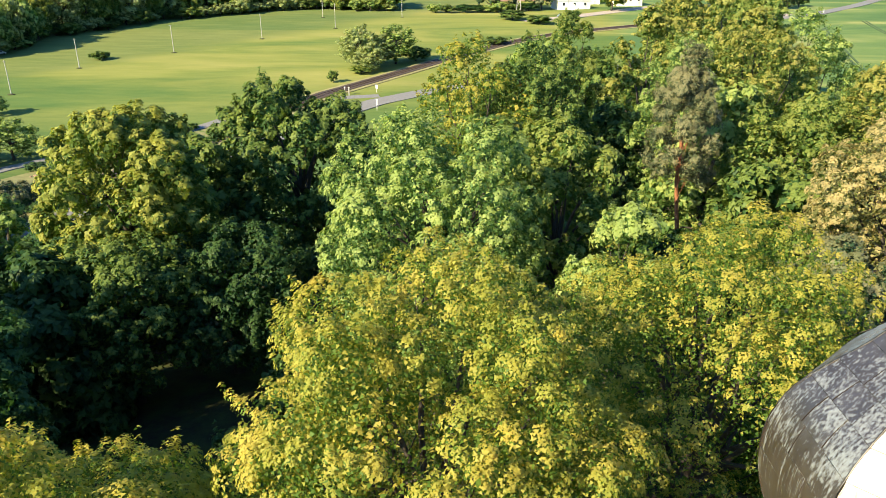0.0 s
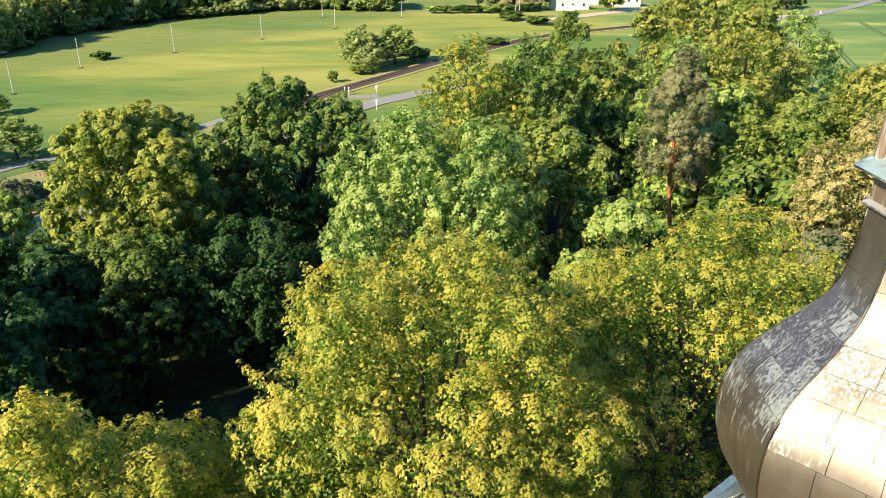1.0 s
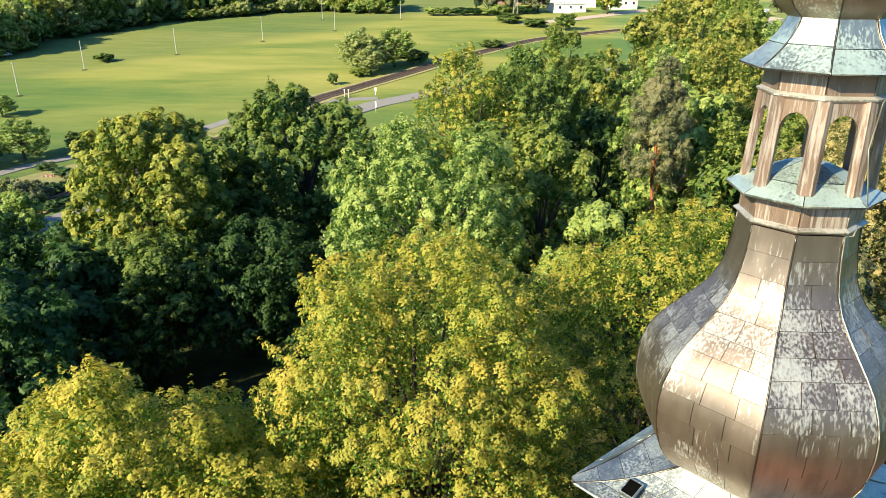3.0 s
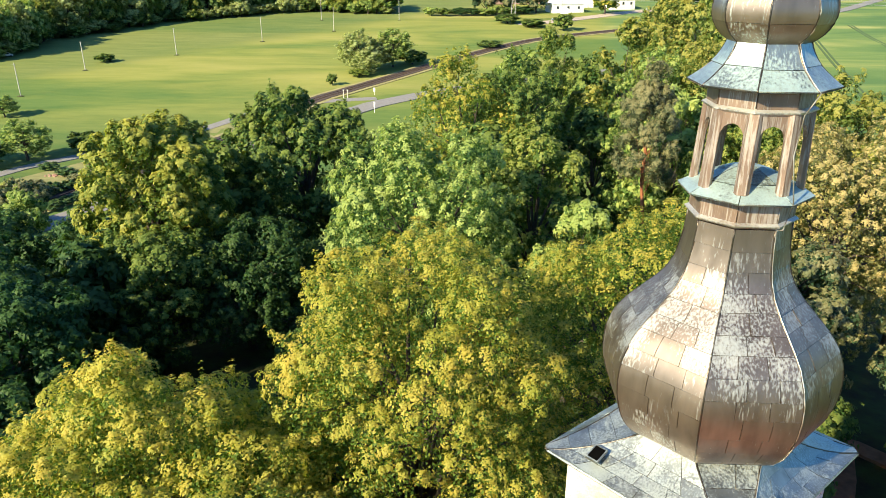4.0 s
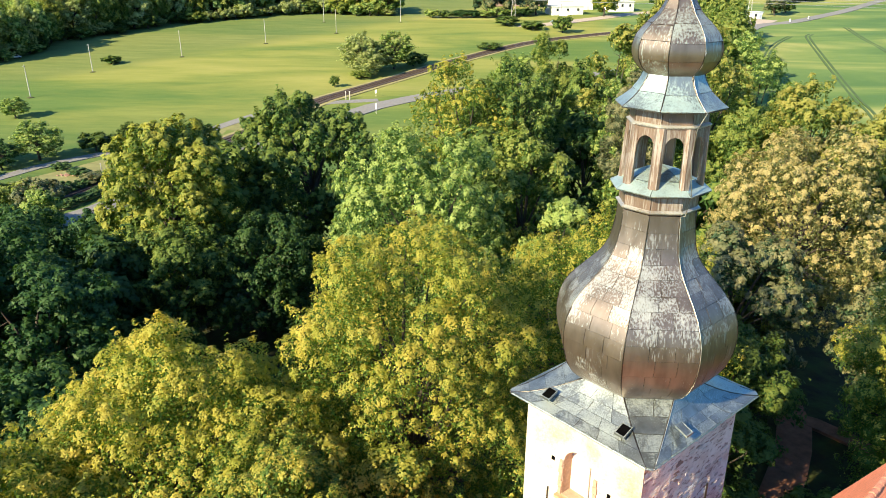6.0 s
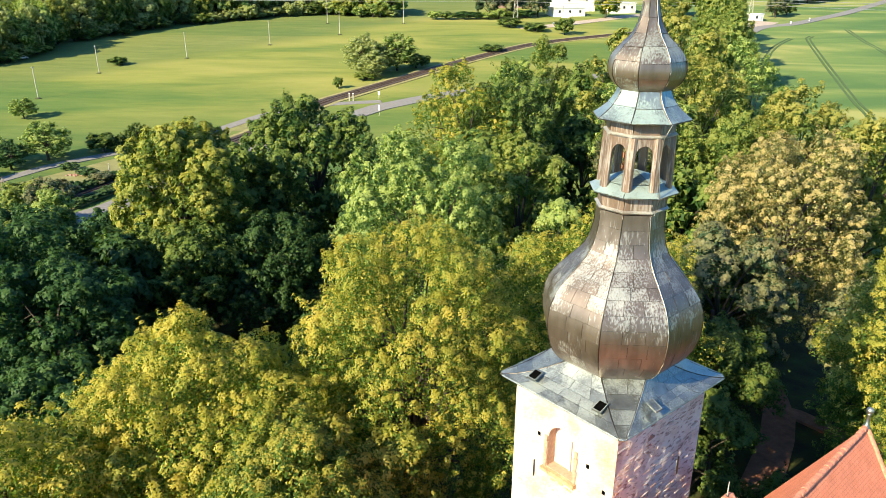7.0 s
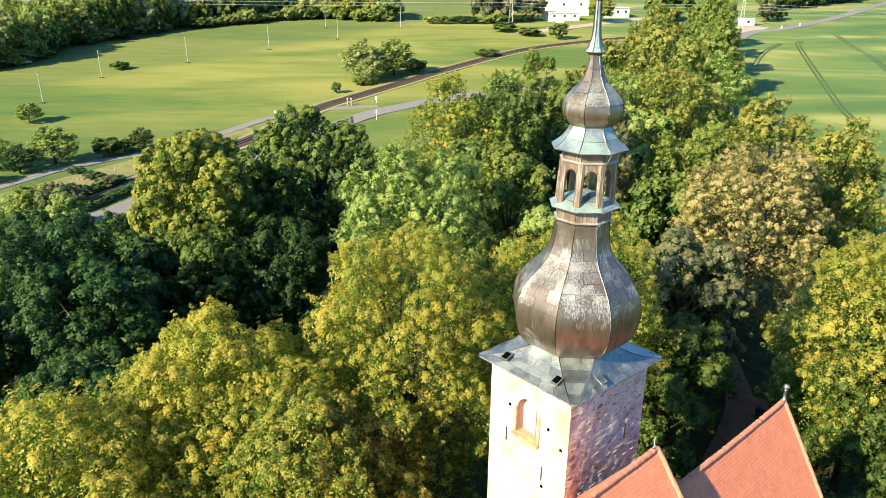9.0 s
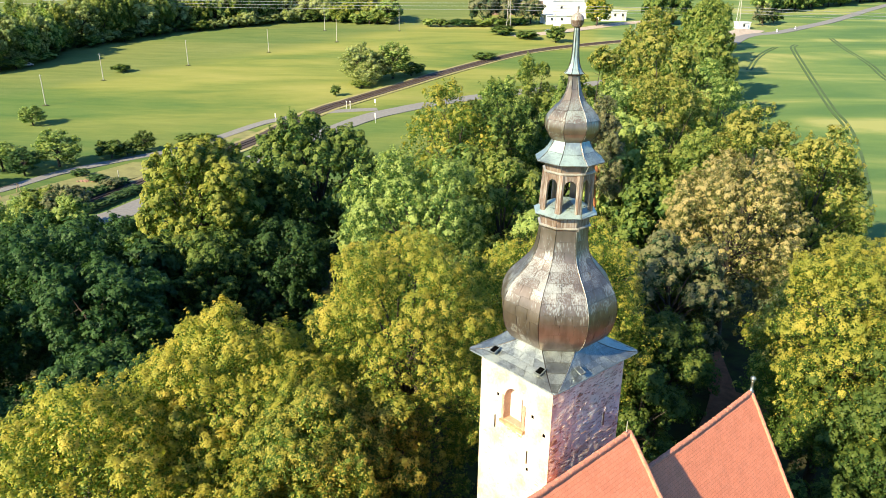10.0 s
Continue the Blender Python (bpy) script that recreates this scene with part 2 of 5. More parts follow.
def make_ground():
    """Meadow with mown swathes, painted tree shade, and darker litter on the wooded hill."""
    k = Mat("meadow_ground", 0.95, 0.0, 0.15)
    swath = k.noise(1.0, 6.0, k.scaled(0.006, 0.024, 0.02, None, radians(-10)), 0.58, 1.0)
    broad = k.noise(0.011, 4.0)
    v = k.math("ADD", k.math("MULTIPLY", swath, 0.80), k.math("MULTIPLY", broad, 0.30))
    c = k.ramp(v, [(0.42, (0.085, 0.150, 0.036)), (0.49, (0.150, 0.192, 0.043)), (0.56, (0.245, 0.252, 0.060)), (0.67, (0.34, 0.31, 0.092))])
    fine = k.noise(1.0, 6.0, k.scaled(0.05, 0.22, 0.05, None, radians(-12)), 0.72)
    c = k.mix(0.25, c, k.ramp(fine, [(0.35, (0.075, 0.14, 0.03)), (0.65, (0.24, 0.27, 0.07))]))
    sep = k.t.nodes.new("ShaderNodeSeparateXYZ")
    k.link(k.at, sep.inputs[0])
    # tree shade over the low meadow, painted in as darker green
    valley_shade = k.ramp(k.math("ADD", k.math("MULTIPLY", sep.outputs[1], 0.002), k.math("MULTIPLY", k.math("SUBTRACT", broad, 0.5), 0.2)), [(0.30, 0.75), (0.52, 0.0)])
    c = k.mix(valley_shade, c, k.ramp(fine, [(0.35, (0.045, 0.110, 0.034)), (0.65, (0.10, 0.16, 0.046))]))
    # the tree belt's long shadow, painted as duller green past the poles
    beyond = k.math("SUBTRACT", sep.outputs[1], k.math("MULTIPLY", sep.outputs[0], 1.35))
    beyond = k.math("ADD", k.math("MULTIPLY", beyond, 0.001), k.math("MULTIPLY", k.math("SUBTRACT", fine, 0.5), 0.06))
    dull = k.ramp(beyond, [(0.452, 0.0), (0.478, 0.7)])
    c = k.mix(dull, c, k.ramp(fine, [(0.35, (0.085, 0.135, 0.040)), (0.65, (0.145, 0.185, 0.058))]))
    rx = k.math("DIVIDE", sep.outputs[0], 78.0)
    ry = k.math("DIVIDE", k.math("ADD", sep.outputs[1], 10.0), 108.0)
    d = k.math("ADD", k.math("MULTIPLY", rx, rx), k.math("MULTIPLY", ry, ry))
    d = k.math("ADD", d, k.math("MULTIPLY", k.math("SUBTRACT", k.noise(0.05, 3.0), 0.5), 0.4))
    wood = k.ramp(d, [(0.85, 1.0), (1.05, 0.0)])
    litter = k.ramp(k.noise(0.35, 6.0, None, 0.7), [(0.35, (0.035, 0.028, 0.018)), (0.55, (0.05, 0.06, 0.02)), (0.75, (0.06, 0.10, 0.025))])
    right = k.ramp(k.math("ADD", k.math("MULTIPLY", sep.outputs[0], 0.01), k.math("MULTIPLY", sep.outputs[1], -0.0014)), [(0.14, 0.0), (0.26, 1.0)])
    crop = k.ramp(v, [(0.44, (0.085, 0.158, 0.052)), (0.54, (0.135, 0.205, 0.062)), (0.59, (0.19, 0.24, 0.075)), (0.64, (0.30, 0.31, 0.11))])
    c = k.mix(right, c, crop)
    k.bump(k.noise(2.2, 5.0), 0.5, 0.15)
    return k.color(k.mix(wood, c, litter))


GROUND = make_ground()

# ---- mesh helpers ----


def mesh_of(name, verts, faces, material, smooth=False):
    me = bpy.data.meshes.new(name)
    me.from_pydata([tuple(v) for v in verts], [], faces)
    me.materials.append(material)
    if smooth:
        me.polygons.foreach_set("use_smooth", [True] * len(me.polygons))
    me.update()
    return me


def part(name, me, parent, label="", at=None):
    """One mesh object under a thing or a part."""
    ob = new(name, me)
    ob.parent = parent
    if at is not None:
        ob.matrix_basis = at
    if label:
        ob["label"] = label
    return ob


def thing(name, label, category, at=(0, 0, 0), group="", kind="", turn=0.0, scale=1.0):
    ob = new(name)
    ob.location, ob.rotation_euler = at, (0, 0, turn)
    ob.scale = (scale,) * 3 if isinstance(scale, (int, float)) else scale
    return tagged(ob, label, category, group, kind)


class Shape:
    """Collects verts and faces of one mesh."""

    def __init__(self):
        self.v, self.f = [], []

    def add(self, verts, faces):
        n = len(self.v)
        self.v += [tuple(p) for p in verts]
        self.f += [[i + n for i in f] for f in faces]
        return self

    def box(self, c, size, turn=0.0):
        c, s = Vector(c), [x / 2 for x in size]
        r = Matrix.Rotation(turn, 3, "Z")
        vs = [c + r @ Vector((x * s[0], y * s[1], z * s[2])) for z in (-1, 1) for y in (-1, 1) for x in (-1, 1)]
        return self.add(vs, [[0, 2, 3, 1], [4, 5, 7, 6], [0, 1, 5, 4], [2, 6, 7, 3], [0, 4, 6, 2], [1, 3, 7, 5]])

    def tube(self, pts, radii, sides=7, caps=True):
        pts = [Vector(p) for p in pts]
        rings = []
        for i, p in enumerate(pts):
            d = (pts[min(i + 1, len(pts) - 1)] - pts[max(i - 1, 0)]).normalized()
            a = d.cross(Vector((0, 0, 1)) if abs(d.z) < 0.95 else Vector((1, 0, 0))).normalized()
            b = d.cross(a)
            rings.append([p + (a * math.cos(q) + b * math.sin(q)) * radii[i] for q in [2 * math.pi * j / sides for j in range(sides)]])
        vs = [v for r in rings for v in r]
        fs = [[i * sides + j, i * sides + (j + 1) % sides, (i + 1) * sides + (j + 1) % sides, (i + 1) * sides + j]
              for i in range(len(pts) - 1) for j in range(sides)]
        if caps:
            fs += [list(range(sides))[::-1], [len(vs) - sides + j for j in range(sides)]]
        return self.add(vs, fs)

    def lathe(self, c, profile, sides=16):
        c = Vector(c)
        vs = [c + Vector((r * math.cos(q), r * math.sin(q), z)) for z, r in profile for q in [2 * math.pi * j / sides for j in range(sides)]]
        fs = [[i * sides + j, i * sides + (j + 1) % sides, (i + 1) * sides + (j + 1) % sides, (i + 1) * sides + j]
              for i in range(len(profile) - 1) for j in range(sides)]
        return self.add(vs, fs)

    def mesh(self, name, material, smooth=False):
        return mesh_of(name, self.v, self.f, material, smooth)

    def welded(self, name, material):
        """The mesh with its touching corners joined."""
        seen, at, pts = {}, [], []
        for p in self.v:
            key = tuple(round(x, 4) for x in p)
            if key not in seen:
                seen[key] = len(pts)
                pts.append(p)
            at.append(seen[key])
        faces = [list(dict.fromkeys(at[i] for i in f)) for f in self.f]
        return mesh_of(name, pts, [f for f in faces if len(f) > 2], material)


# ---- terrain ----
RISE_Y, RISE_Z = [-5000, 60, 150, 187, 222, 300, 400, 500, 700, 1500, 5000], [0, 0, 0.0, 1.2, 4.3, 9.7, 17.2, 23.7, 32.8, 54, 96]


def ground_z(x, y):
    d = math.hypot(x / 75, (y + 10) / 95)
    return -11 + 11 * math.exp(-d ** 4) + float(np.interp(y, RISE_Y, RISE_Z))


def build_ground():
    xs = np.unique(np.concatenate([np.linspace(-4600, -400, 12), np.linspace(-400, -130, 14), np.arange(-130, 131, 5), np.linspace(135, 420, 16), np.linspace(420, 4600, 12)]))
    ys = np.unique(np.concatenate([np.linspace(-4600, -200, 10), np.linspace(-200, -60, 8), np.arange(-60, 160, 5), np.arange(160, 560, 10), np.linspace(560, 1000, 14), np.linspace(1000, 4600, 12)]))
    nx = len(xs)
    vs = [(x, y, ground_z(x, y) + (0.25 * noise.noise((x * 0.05, y * 0.05, 0.0)) if abs(x) < 400 and abs(y) < 600 else 0)) for y in ys for x in xs]
    fs = [[j * nx + i, j * nx + i + 1, (j + 1) * nx + i + 1, (j + 1) * nx + i] for j in range(len(ys) - 1) for i in range(nx - 1)]
    tagged(new("ground", mesh_of("ground", vs, fs, GROUND, True)), "mown yellow-green meadow rising behind a wooded hill", "ground", "", "structure")


build_ground()


def smooth_line(pts, step):
    """Points along a smooth line through pts, about a step apart."""
    p = [Vector((*q, 0)) for q in pts]
    p = [p[0] * 2 - p[1]] + p + [p[-1] * 2 - p[-2]]
    out = []
    for i in range(1, len(p) - 2):
        n = max(1, int((p[i + 1] - p[i]).length / step))
        for k in range(n):
            t = k / n
            out.append(0.5 * (2 * p[i] + (p[i + 1] - p[i - 1]) * t + (2 * p[i - 1] - 5 * p[i] + 4 * p[i + 1] - p[i + 2]) * t * t + (3 * p[i] - p[i - 1] - 3 * p[i + 1] + p[i + 2]) * t ** 3))
    return out + [p[-2]]


def strip(pts, width, lift, step=6.0, off=0.0, thick=0.35, crown=0.0):
    """A band laid along a line over the ground, with sides that go down into it."""
    line = smooth_line(pts, step)
    s = Shape()
    rows = []
    for i, p in enumerate(line):
        d = (line[min(i + 1, len(line) - 1)] - line[max(i - 1, 0)]).normalized()
        n = Vector((-d.y, d.x, 0))
        row = []
        for q, dz in ((-0.5, -thick), (-0.5, 0), (0, crown), (0.5, 0), (0.5, -thick)):
            c = p + n * (q * width + off)
            row.append((c.x, c.y, ground_z(c.x, c.y) + 0.12 + lift + dz))
        rows.append(row)
    for a, b in zip(rows, rows[1:]):
        s.add(a + b, [[j, j + 1, j + 6, j + 5] for j in range(4)])
    return s


# ---- trees ----
def unit(v):
    return v / np.maximum(np.linalg.norm(v, axis=1, keepdims=True), 1e-9)


def crown_mesh(name, seed, rad, high, lobes, clumps, per, leaf, material, clump_r=0.55, fat=0.33, ratio=0.9, droop=0.35, point=0.0, tips=0.95, puffs=12, rise=0.45):
    """A crown about its centre: lobes, puffs on the lobes, clumps and shoots on the puffs, and leaves on the clumps."""
    rng = np.random.default_rng(seed)
    up_z = np.array([0, 0, 1.0])
    ax = np.array([rad, rad, high / 2])
    g = np.arange(lobes)
    cz = 1 - 2 * (g + 0.5) / lobes * 0.92
    ang = g * 2.39996 + rng.uniform(0, 6.28)
    rr = np.clip(1 - np.abs(cz) ** 2.7, 0, 1) ** (1 / 2.3)
    dirs = np.stack([rr * np.cos(ang), rr * np.sin(ang), cz], 1)
    lr = fat * rad * rng.uniform(0.72, 1.25, lobes)
    centre = dirs * (ax - lr[:, None] * 0.85) * rng.uniform(0.84, 1.06, (lobes, 1))
    if point:
        centre[:, :2] *= (1 - point * np.clip(centre[:, 2:] / (high / 2), -1, 1))
        # a narrow leading shoot at the top
        lead = np.array([[0.02 * rad, 0.0, high / 2 + 0.02 * rad], [0.0, 0.03 * rad, high / 2 + 0.14 * rad], [0.04 * rad, 0.0, high / 2 + 0.23 * rad]])
        centre, lr = np.concatenate([centre, lead]), np.concatenate([lr, rad * np.array([0.16, 0.11, 0.06])])
        lobes, g = lobes + 3, np.arange(lobes + 3)
    # puffs on the lobes
    of = np.repeat(g, puffs)
    out = unit(centre / ax)[of]
    pd = unit(rng.normal(size=(len(of), 3)) + 0.9 * out + 0.35 * up_z)
    pc = centre[of] + pd * (lr[of] * rng.uniform(0.55, 0.95, len(of)))[:, None]
    pr = lr[of] * rng.uniform(0.30, 0.54, len(of))
    gap = np.linalg.norm(pc[:, None, :] - centre[None], axis=2) / lr[None]
    gap[np.arange(len(of)), of] = 9
    keep = gap.min(1) > 0.62
    pc, pr, pd = pc[keep], pr[keep], unit(pd[keep] + 0.5 * out[keep])
    # clumps on the puffs
    up = (0.75 + np.clip(pc[:, 2] / high + 0.5, 0, 1) * 0.8) * pr ** 2
    pick = rng.choice(len(pc), int(clumps * 2.4), p=up / up.sum())
    d = unit(rng.normal(size=(len(pick), 3)) + 0.75 * pd[pick] + 0.25 * up_z)
    pos = pc[pick] + d * (pr[pick] * rng.uniform(0.78, 1.08, len(pick)))[:, None]
    gap = np.linalg.norm(pos[:, None, :] - pc[None], axis=2) / pr[None]
    gap[np.arange(len(pick)), pick] = 9
    keep = np.where(gap.min(1) > 0.78)[0][:clumps]
    pos, d, lean = pos[keep], d[keep], pd[pick[keep]]
    cr = clump_r * rng.uniform(0.55, 1.25, len(pos))
    # short shoots that break the outline
    shoot = np.arange(len(pos) // 9)
    way = unit(d[shoot] + 0.7 * up_z + 0.4 * rng.normal(size=(len(shoot), 3)))
    reach = clump_r * rng.uniform(0.7, 1.9, len(shoot))[:, None]
    pos = np.concatenate([pos, pos[shoot] + way * reach, pos[shoot] + way * reach * 1.7])
    d, lean = np.concatenate([d, way, way]), np.concatenate([lean, lean[shoot], lean[shoot]])
    cr = np.concatenate([cr, cr[shoot] * 0.62, cr[shoot] * 0.40])
    n = len(pos)
    who = np.repeat(np.arange(n), np.maximum(3, (per * np.clip((cr / clump_r) ** 1.6, 0.1, 1.3)).astype(int)))
    m = len(who)
    ld = unit(rng.normal(size=(m, 3)) + 1.0 * d[who] + 0.35 * up_z)
    far = rng.uniform(0.70, 1.08, m)
    face = (ld * unit(d[who] + 0.5 * up_z)).sum(1)
    p = pos[who] + (ld * far[:, None] + d[who] * (0.35 * face)[:, None]) * cr[who][:, None]
    # blossom ends, plus crown light painted in: pale upward and high, dark below
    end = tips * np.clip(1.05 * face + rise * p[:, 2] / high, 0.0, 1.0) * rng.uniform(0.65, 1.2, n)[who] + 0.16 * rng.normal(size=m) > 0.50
    nrm = unit(0.9 * ld + 0.3 * d[who] + 0.15 * lean[who] + 0.2 * up_z + 0.24 * rng.normal(size=(m, 3)))
    t = rng.normal(size=(m, 3)) + 0.5 * ld
    t[:, 2] -= droop
    t = unit(t - nrm * (t * nrm).sum(1)[:, None])
    s = np.cross(nrm, t)
    ln = (leaf * rng.uniform(0.7, 1.3, m))[:, None]
    # more leaves fill the inside of puffs and lobes
    inner = clumps * (24 if leaf < 0.15 else 15)
    ic, ir = np.concatenate([pc, centre]), np.concatenate([pr * 0.95, lr * 0.95])
    share = ir ** 2 * (0.5 + np.clip(ic[:, 2] / high + 0.5, 0, 1))
    ci = rng.choice(len(ic), inner, p=share / share.sum())
    di = unit(rng.normal(size=(inner, 3)) + 0.3 * up_z)
    pi = ic[ci] + di * (ir[ci] * np.where(np.arange(inner) % 5 == 0, rng.uniform(0.2, 0.6, inner), rng.uniform(0.68, 0.88, inner)))[:, None]
    ni = unit(di + 0.35 * rng.normal(size=(inner, 3)) + 0.3 * up_z)
    # the fill carries the same painted light, paler where it faces up
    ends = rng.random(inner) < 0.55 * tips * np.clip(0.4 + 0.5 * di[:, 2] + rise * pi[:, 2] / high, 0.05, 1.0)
    ti = unit(np.cross(ni, rng.normal(size=(inner, 3))))
    p, t, s = np.concatenate([p, pi]), np.concatenate([t, ti]), np.concatenate([s, np.cross(ni, ti)])
    ln = np.concatenate([ln, (leaf * 1.35 * rng.uniform(0.7, 1.2, inner))[:, None]])
    w, m = ln * ratio * 0.5, m + inner
    verts = np.stack([p + s * w, p + t * ln, p - s * w], 1).reshape(-1, 3)
    c = 3
    me = bpy.data.meshes.new(name)
    me.vertices.add(m * c)
    me.vertices.foreach_set("co", verts.astype(np.float32).ravel())
    me.loops.add(m * c)
    me.loops.foreach_set("vertex_index", np.arange(m * c, dtype=np.int32))
    me.polygons.add(m)
    me.polygons.foreach_set("loop_start", np.arange(0, m * c, c, dtype=np.int32))
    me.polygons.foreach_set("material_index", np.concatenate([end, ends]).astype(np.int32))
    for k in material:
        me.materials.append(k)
    me.update(calc_edges=True)
    return me, centre[:-3] if point else centre


def trunk_mesh(name, seed, base, centre, radius, material, limb=1.0):
    """A tapered trunk from the ground to the crown's middle, with limbs out to its lobes."""
    rng = np.random.default_rng(seed + 99)
    s = Shape()
    pts = [(rng.normal() * 0.12 * i, rng.normal() * 0.12 * i, -base * (1 - i / 4)) for i in range(5)]
    pts[0] = (0, 0, -base - 0.6)
    s.tube(pts, [radius * 1.35, radius, radius * 0.85, radius * 0.7, radius * 0.5], 8)
    for c in centre:
        z0 = min(c[2] * 0.4 - 1.0, 0) - base * rng.uniform(0.05, 0.3)
        a, e = Vector((0, 0, z0)), Vector(c)
        mid = a.lerp(e, 0.5) + Vector((0, 0, 0.12 * (e - a).length)) + Vector(rng.normal(size=3)) * 0.25
        s.tube([a, mid, e], [radius * 0.42 * limb, radius * 0.26 * limb, radius * 0.08 * limb], 5, False)
        for k in range(2):
            f = mid.lerp(e, rng.uniform(0.2, 0.8))
            s.tube([f, f + Vector(rng.normal(size=3)) * 0.9 + (e - mid) * 0.4], [radius * 0.13 * limb, radius * 0.03 * limb], 4, False)
    return s.mesh(name, material, True)


def tree(kind, label, x, y, top, rad, high, leaves, seed, detail, bark=BARK, category="tree", group="trees of the wooded hill", sink=0.0, limb=1.0, **more):
    """A tree with its crown's top at the height top; detail picks how finely it is leafed."""
    lobes, clumps, per, leaf, cr = detail
    z0 = ground_z(x, y) + sink
    high = max(high, (top - z0) - 2.5) if limb == 1.0 else high
    mid = top - high / 2
    at = thing(kind, label, category, (x, y, mid), group)
    me, centre = crown_mesh("crown", seed, rad, high, lobes, clumps, per, leaf, leaves, cr, **more)
    part("trunk", trunk_mesh("trunk", seed, mid - z0, centre, 0.045 * rad + 0.12, bark, limb), at)
    part("crown", me, at)
    return at


def copied_tree(kind, label, x, y, top, scale, turn, source, leaves, category="tree", group="distant trees"):
    """A tree that shares another's meshes, at its own size and turn."""
    at = thing(kind, label, category, (x, y, top - source["half"] * scale[2]), group, "", turn, scale)
    for name, me in (("trunk", source["trunk"]), ("crown", source["crown"])):
        ob = part(name, me, at)
        if name == "crown":
            for slot, k in zip(ob.material_slots, leaves):
                slot.link = "OBJECT"
                slot.material = k
    return at


NEAR = (38, 2300, 62, 0.105, 0.29)
CLOSE = (40, 2700, 66, 0.092, 0.28)
MID = (26, 780, 40, 0.225, 0.39)
LOW = (16, 450, 36, 0.19, 0.36)
BACK = (16, 310, 27, 0.46, 0.58)

Y_LINDEN = "large linden crown thick with pale yellow blossom"
# in front of and beside the tower
# a raised rise puts the shade low in a crown into its leaf colours
tree("linden_tree", Y_LINDEN + ", beside the tower", -8.3, 9.0, 22.8, 6.2, 17.0, LINDEN, 11, CLOSE, fat=0.34, rise=0.95)
tree("linden_tree", Y_LINDEN + " and a pointed top", -18.5, 4.4, 17.8, 8.2, 14.0, BLOSSOM, 12, (46, 3300, 60, 0.105, 0.29), point=0.6, fat=0.34, rise=0.8)
tree("linden_tree", "broad yellow-flowering linden at the churchyard edge", -24.8, -2.0, 17.6, 6.2, 12.0, BLOSSOM, 13, (38, 1500, 54, 0.115, 0.31), fat=0.34, rise=0.7)
tree("linden_tree", "yellow-flowering linden in front of the pointed one", -17.6, -2.6, 14.4, 5.6, 11.0, BLOSSOM, 96, (30, 1100, 54, 0.11, 0.30), fat=0.34)
tree("linden_tree", "yellow-green linden between two larger lindens", -12.9, -0.2, 17.2, 4.0, 12.0, SHADE_LINDEN, 14, NEAR, fat=0.34, tips=0.62, rise=0.9)
tree("linden_tree", Y_LINDEN + ", close behind the tower", 2.4, 17.6, 20.8, 6.8, 15.0, LINDEN, 15, (40, 1900, 60, 0.10, 0.30), fat=0.34)
tree("maple_tree", "bright green broadleaf tree in the middle of the wood", -8.8, 36.0, 21.6, 7.0, 16.0, MAPLE, 16, (30, 1500, 52, 0.17, 0.36))
tree("maple_tree", "small green maple in the shade of larger trees", 1.5, 31.0, 17.4, 3.2, 9.0, MAPLE, 17, (12, 300, 90, 0.20, 0.45))
tree("maple_tree", "leaning light-green tree with an open crown", 0.5, 46.0, 19.6, 4.6, 12.0, LIME_GREEN, 18, MID)
tree("linden_tree", "tall yellow-green tree at the wood's far edge", -4.8, 75.0, 21.8, 8.0, 18.0, LINDEN, 19, MID)
tree("oak_tree", "dark green spreading tree at the wood's edge", -24.6, 69.0, 19.2, 8.8, 18.0, DARK_GREEN, 20, (26, 900, 66, 0.31, 0.52))
tree("linden_tree", "tall yellow-green tree lit by low sun", -35.3, 50.0, 19.4, 6.9, 17.0, GOLD_GREEN, 21, (24, 900, 66, 0.28, 0.48))
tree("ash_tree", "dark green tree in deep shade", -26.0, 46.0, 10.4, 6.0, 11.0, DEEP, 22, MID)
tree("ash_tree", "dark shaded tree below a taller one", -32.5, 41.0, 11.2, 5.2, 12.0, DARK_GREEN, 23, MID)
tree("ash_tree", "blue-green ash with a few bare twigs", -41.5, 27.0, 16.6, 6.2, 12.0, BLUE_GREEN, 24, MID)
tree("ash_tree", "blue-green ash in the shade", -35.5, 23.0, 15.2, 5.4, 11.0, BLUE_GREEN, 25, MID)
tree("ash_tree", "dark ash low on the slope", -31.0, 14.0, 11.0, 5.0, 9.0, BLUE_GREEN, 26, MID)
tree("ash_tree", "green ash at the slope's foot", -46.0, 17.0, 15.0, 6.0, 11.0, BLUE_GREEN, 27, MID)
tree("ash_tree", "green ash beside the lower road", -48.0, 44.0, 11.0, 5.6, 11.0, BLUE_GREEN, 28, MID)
# behind the tower, towards the crop field
tree("oak_tree", "dark green tree behind the leaning one", 1.2, 76.0, 22.6, 6.4, 19.0, DARK_GREEN, 30, MID)
tree("oak_tree", "green tree behind the pine", 19.5, 78.0, 23.8, 6.2, 18.0, MAPLE, 31, MID)
tree("pine_tree", "thin grey-brown pine with a bare red trunk", 13.2, 58.0, 23.2, 2.9, 13.0, PINE, 32, (24, 620, 64, 0.24, 0.36), bark=BARK_RED, limb=0.3, ratio=0.35, fat=0.34, point=0.4)
tree("maple_tree", "ochre-topped tree in the row by the field", 26.0, 76.0, 25.4, 6.6, 18.0, OCHRE, 33, MID)
tree("maple_tree", "yellow-green tree in the row by the field", 24.0, 60.0, 18.6, 6.6, 15.0, LIME_GREEN, 34, MID)
tree("oak_tree", "dark green tree at the field's edge", 36.5, 84.0, 25.2, 6.6, 19.0, MAPLE, 35, MID)
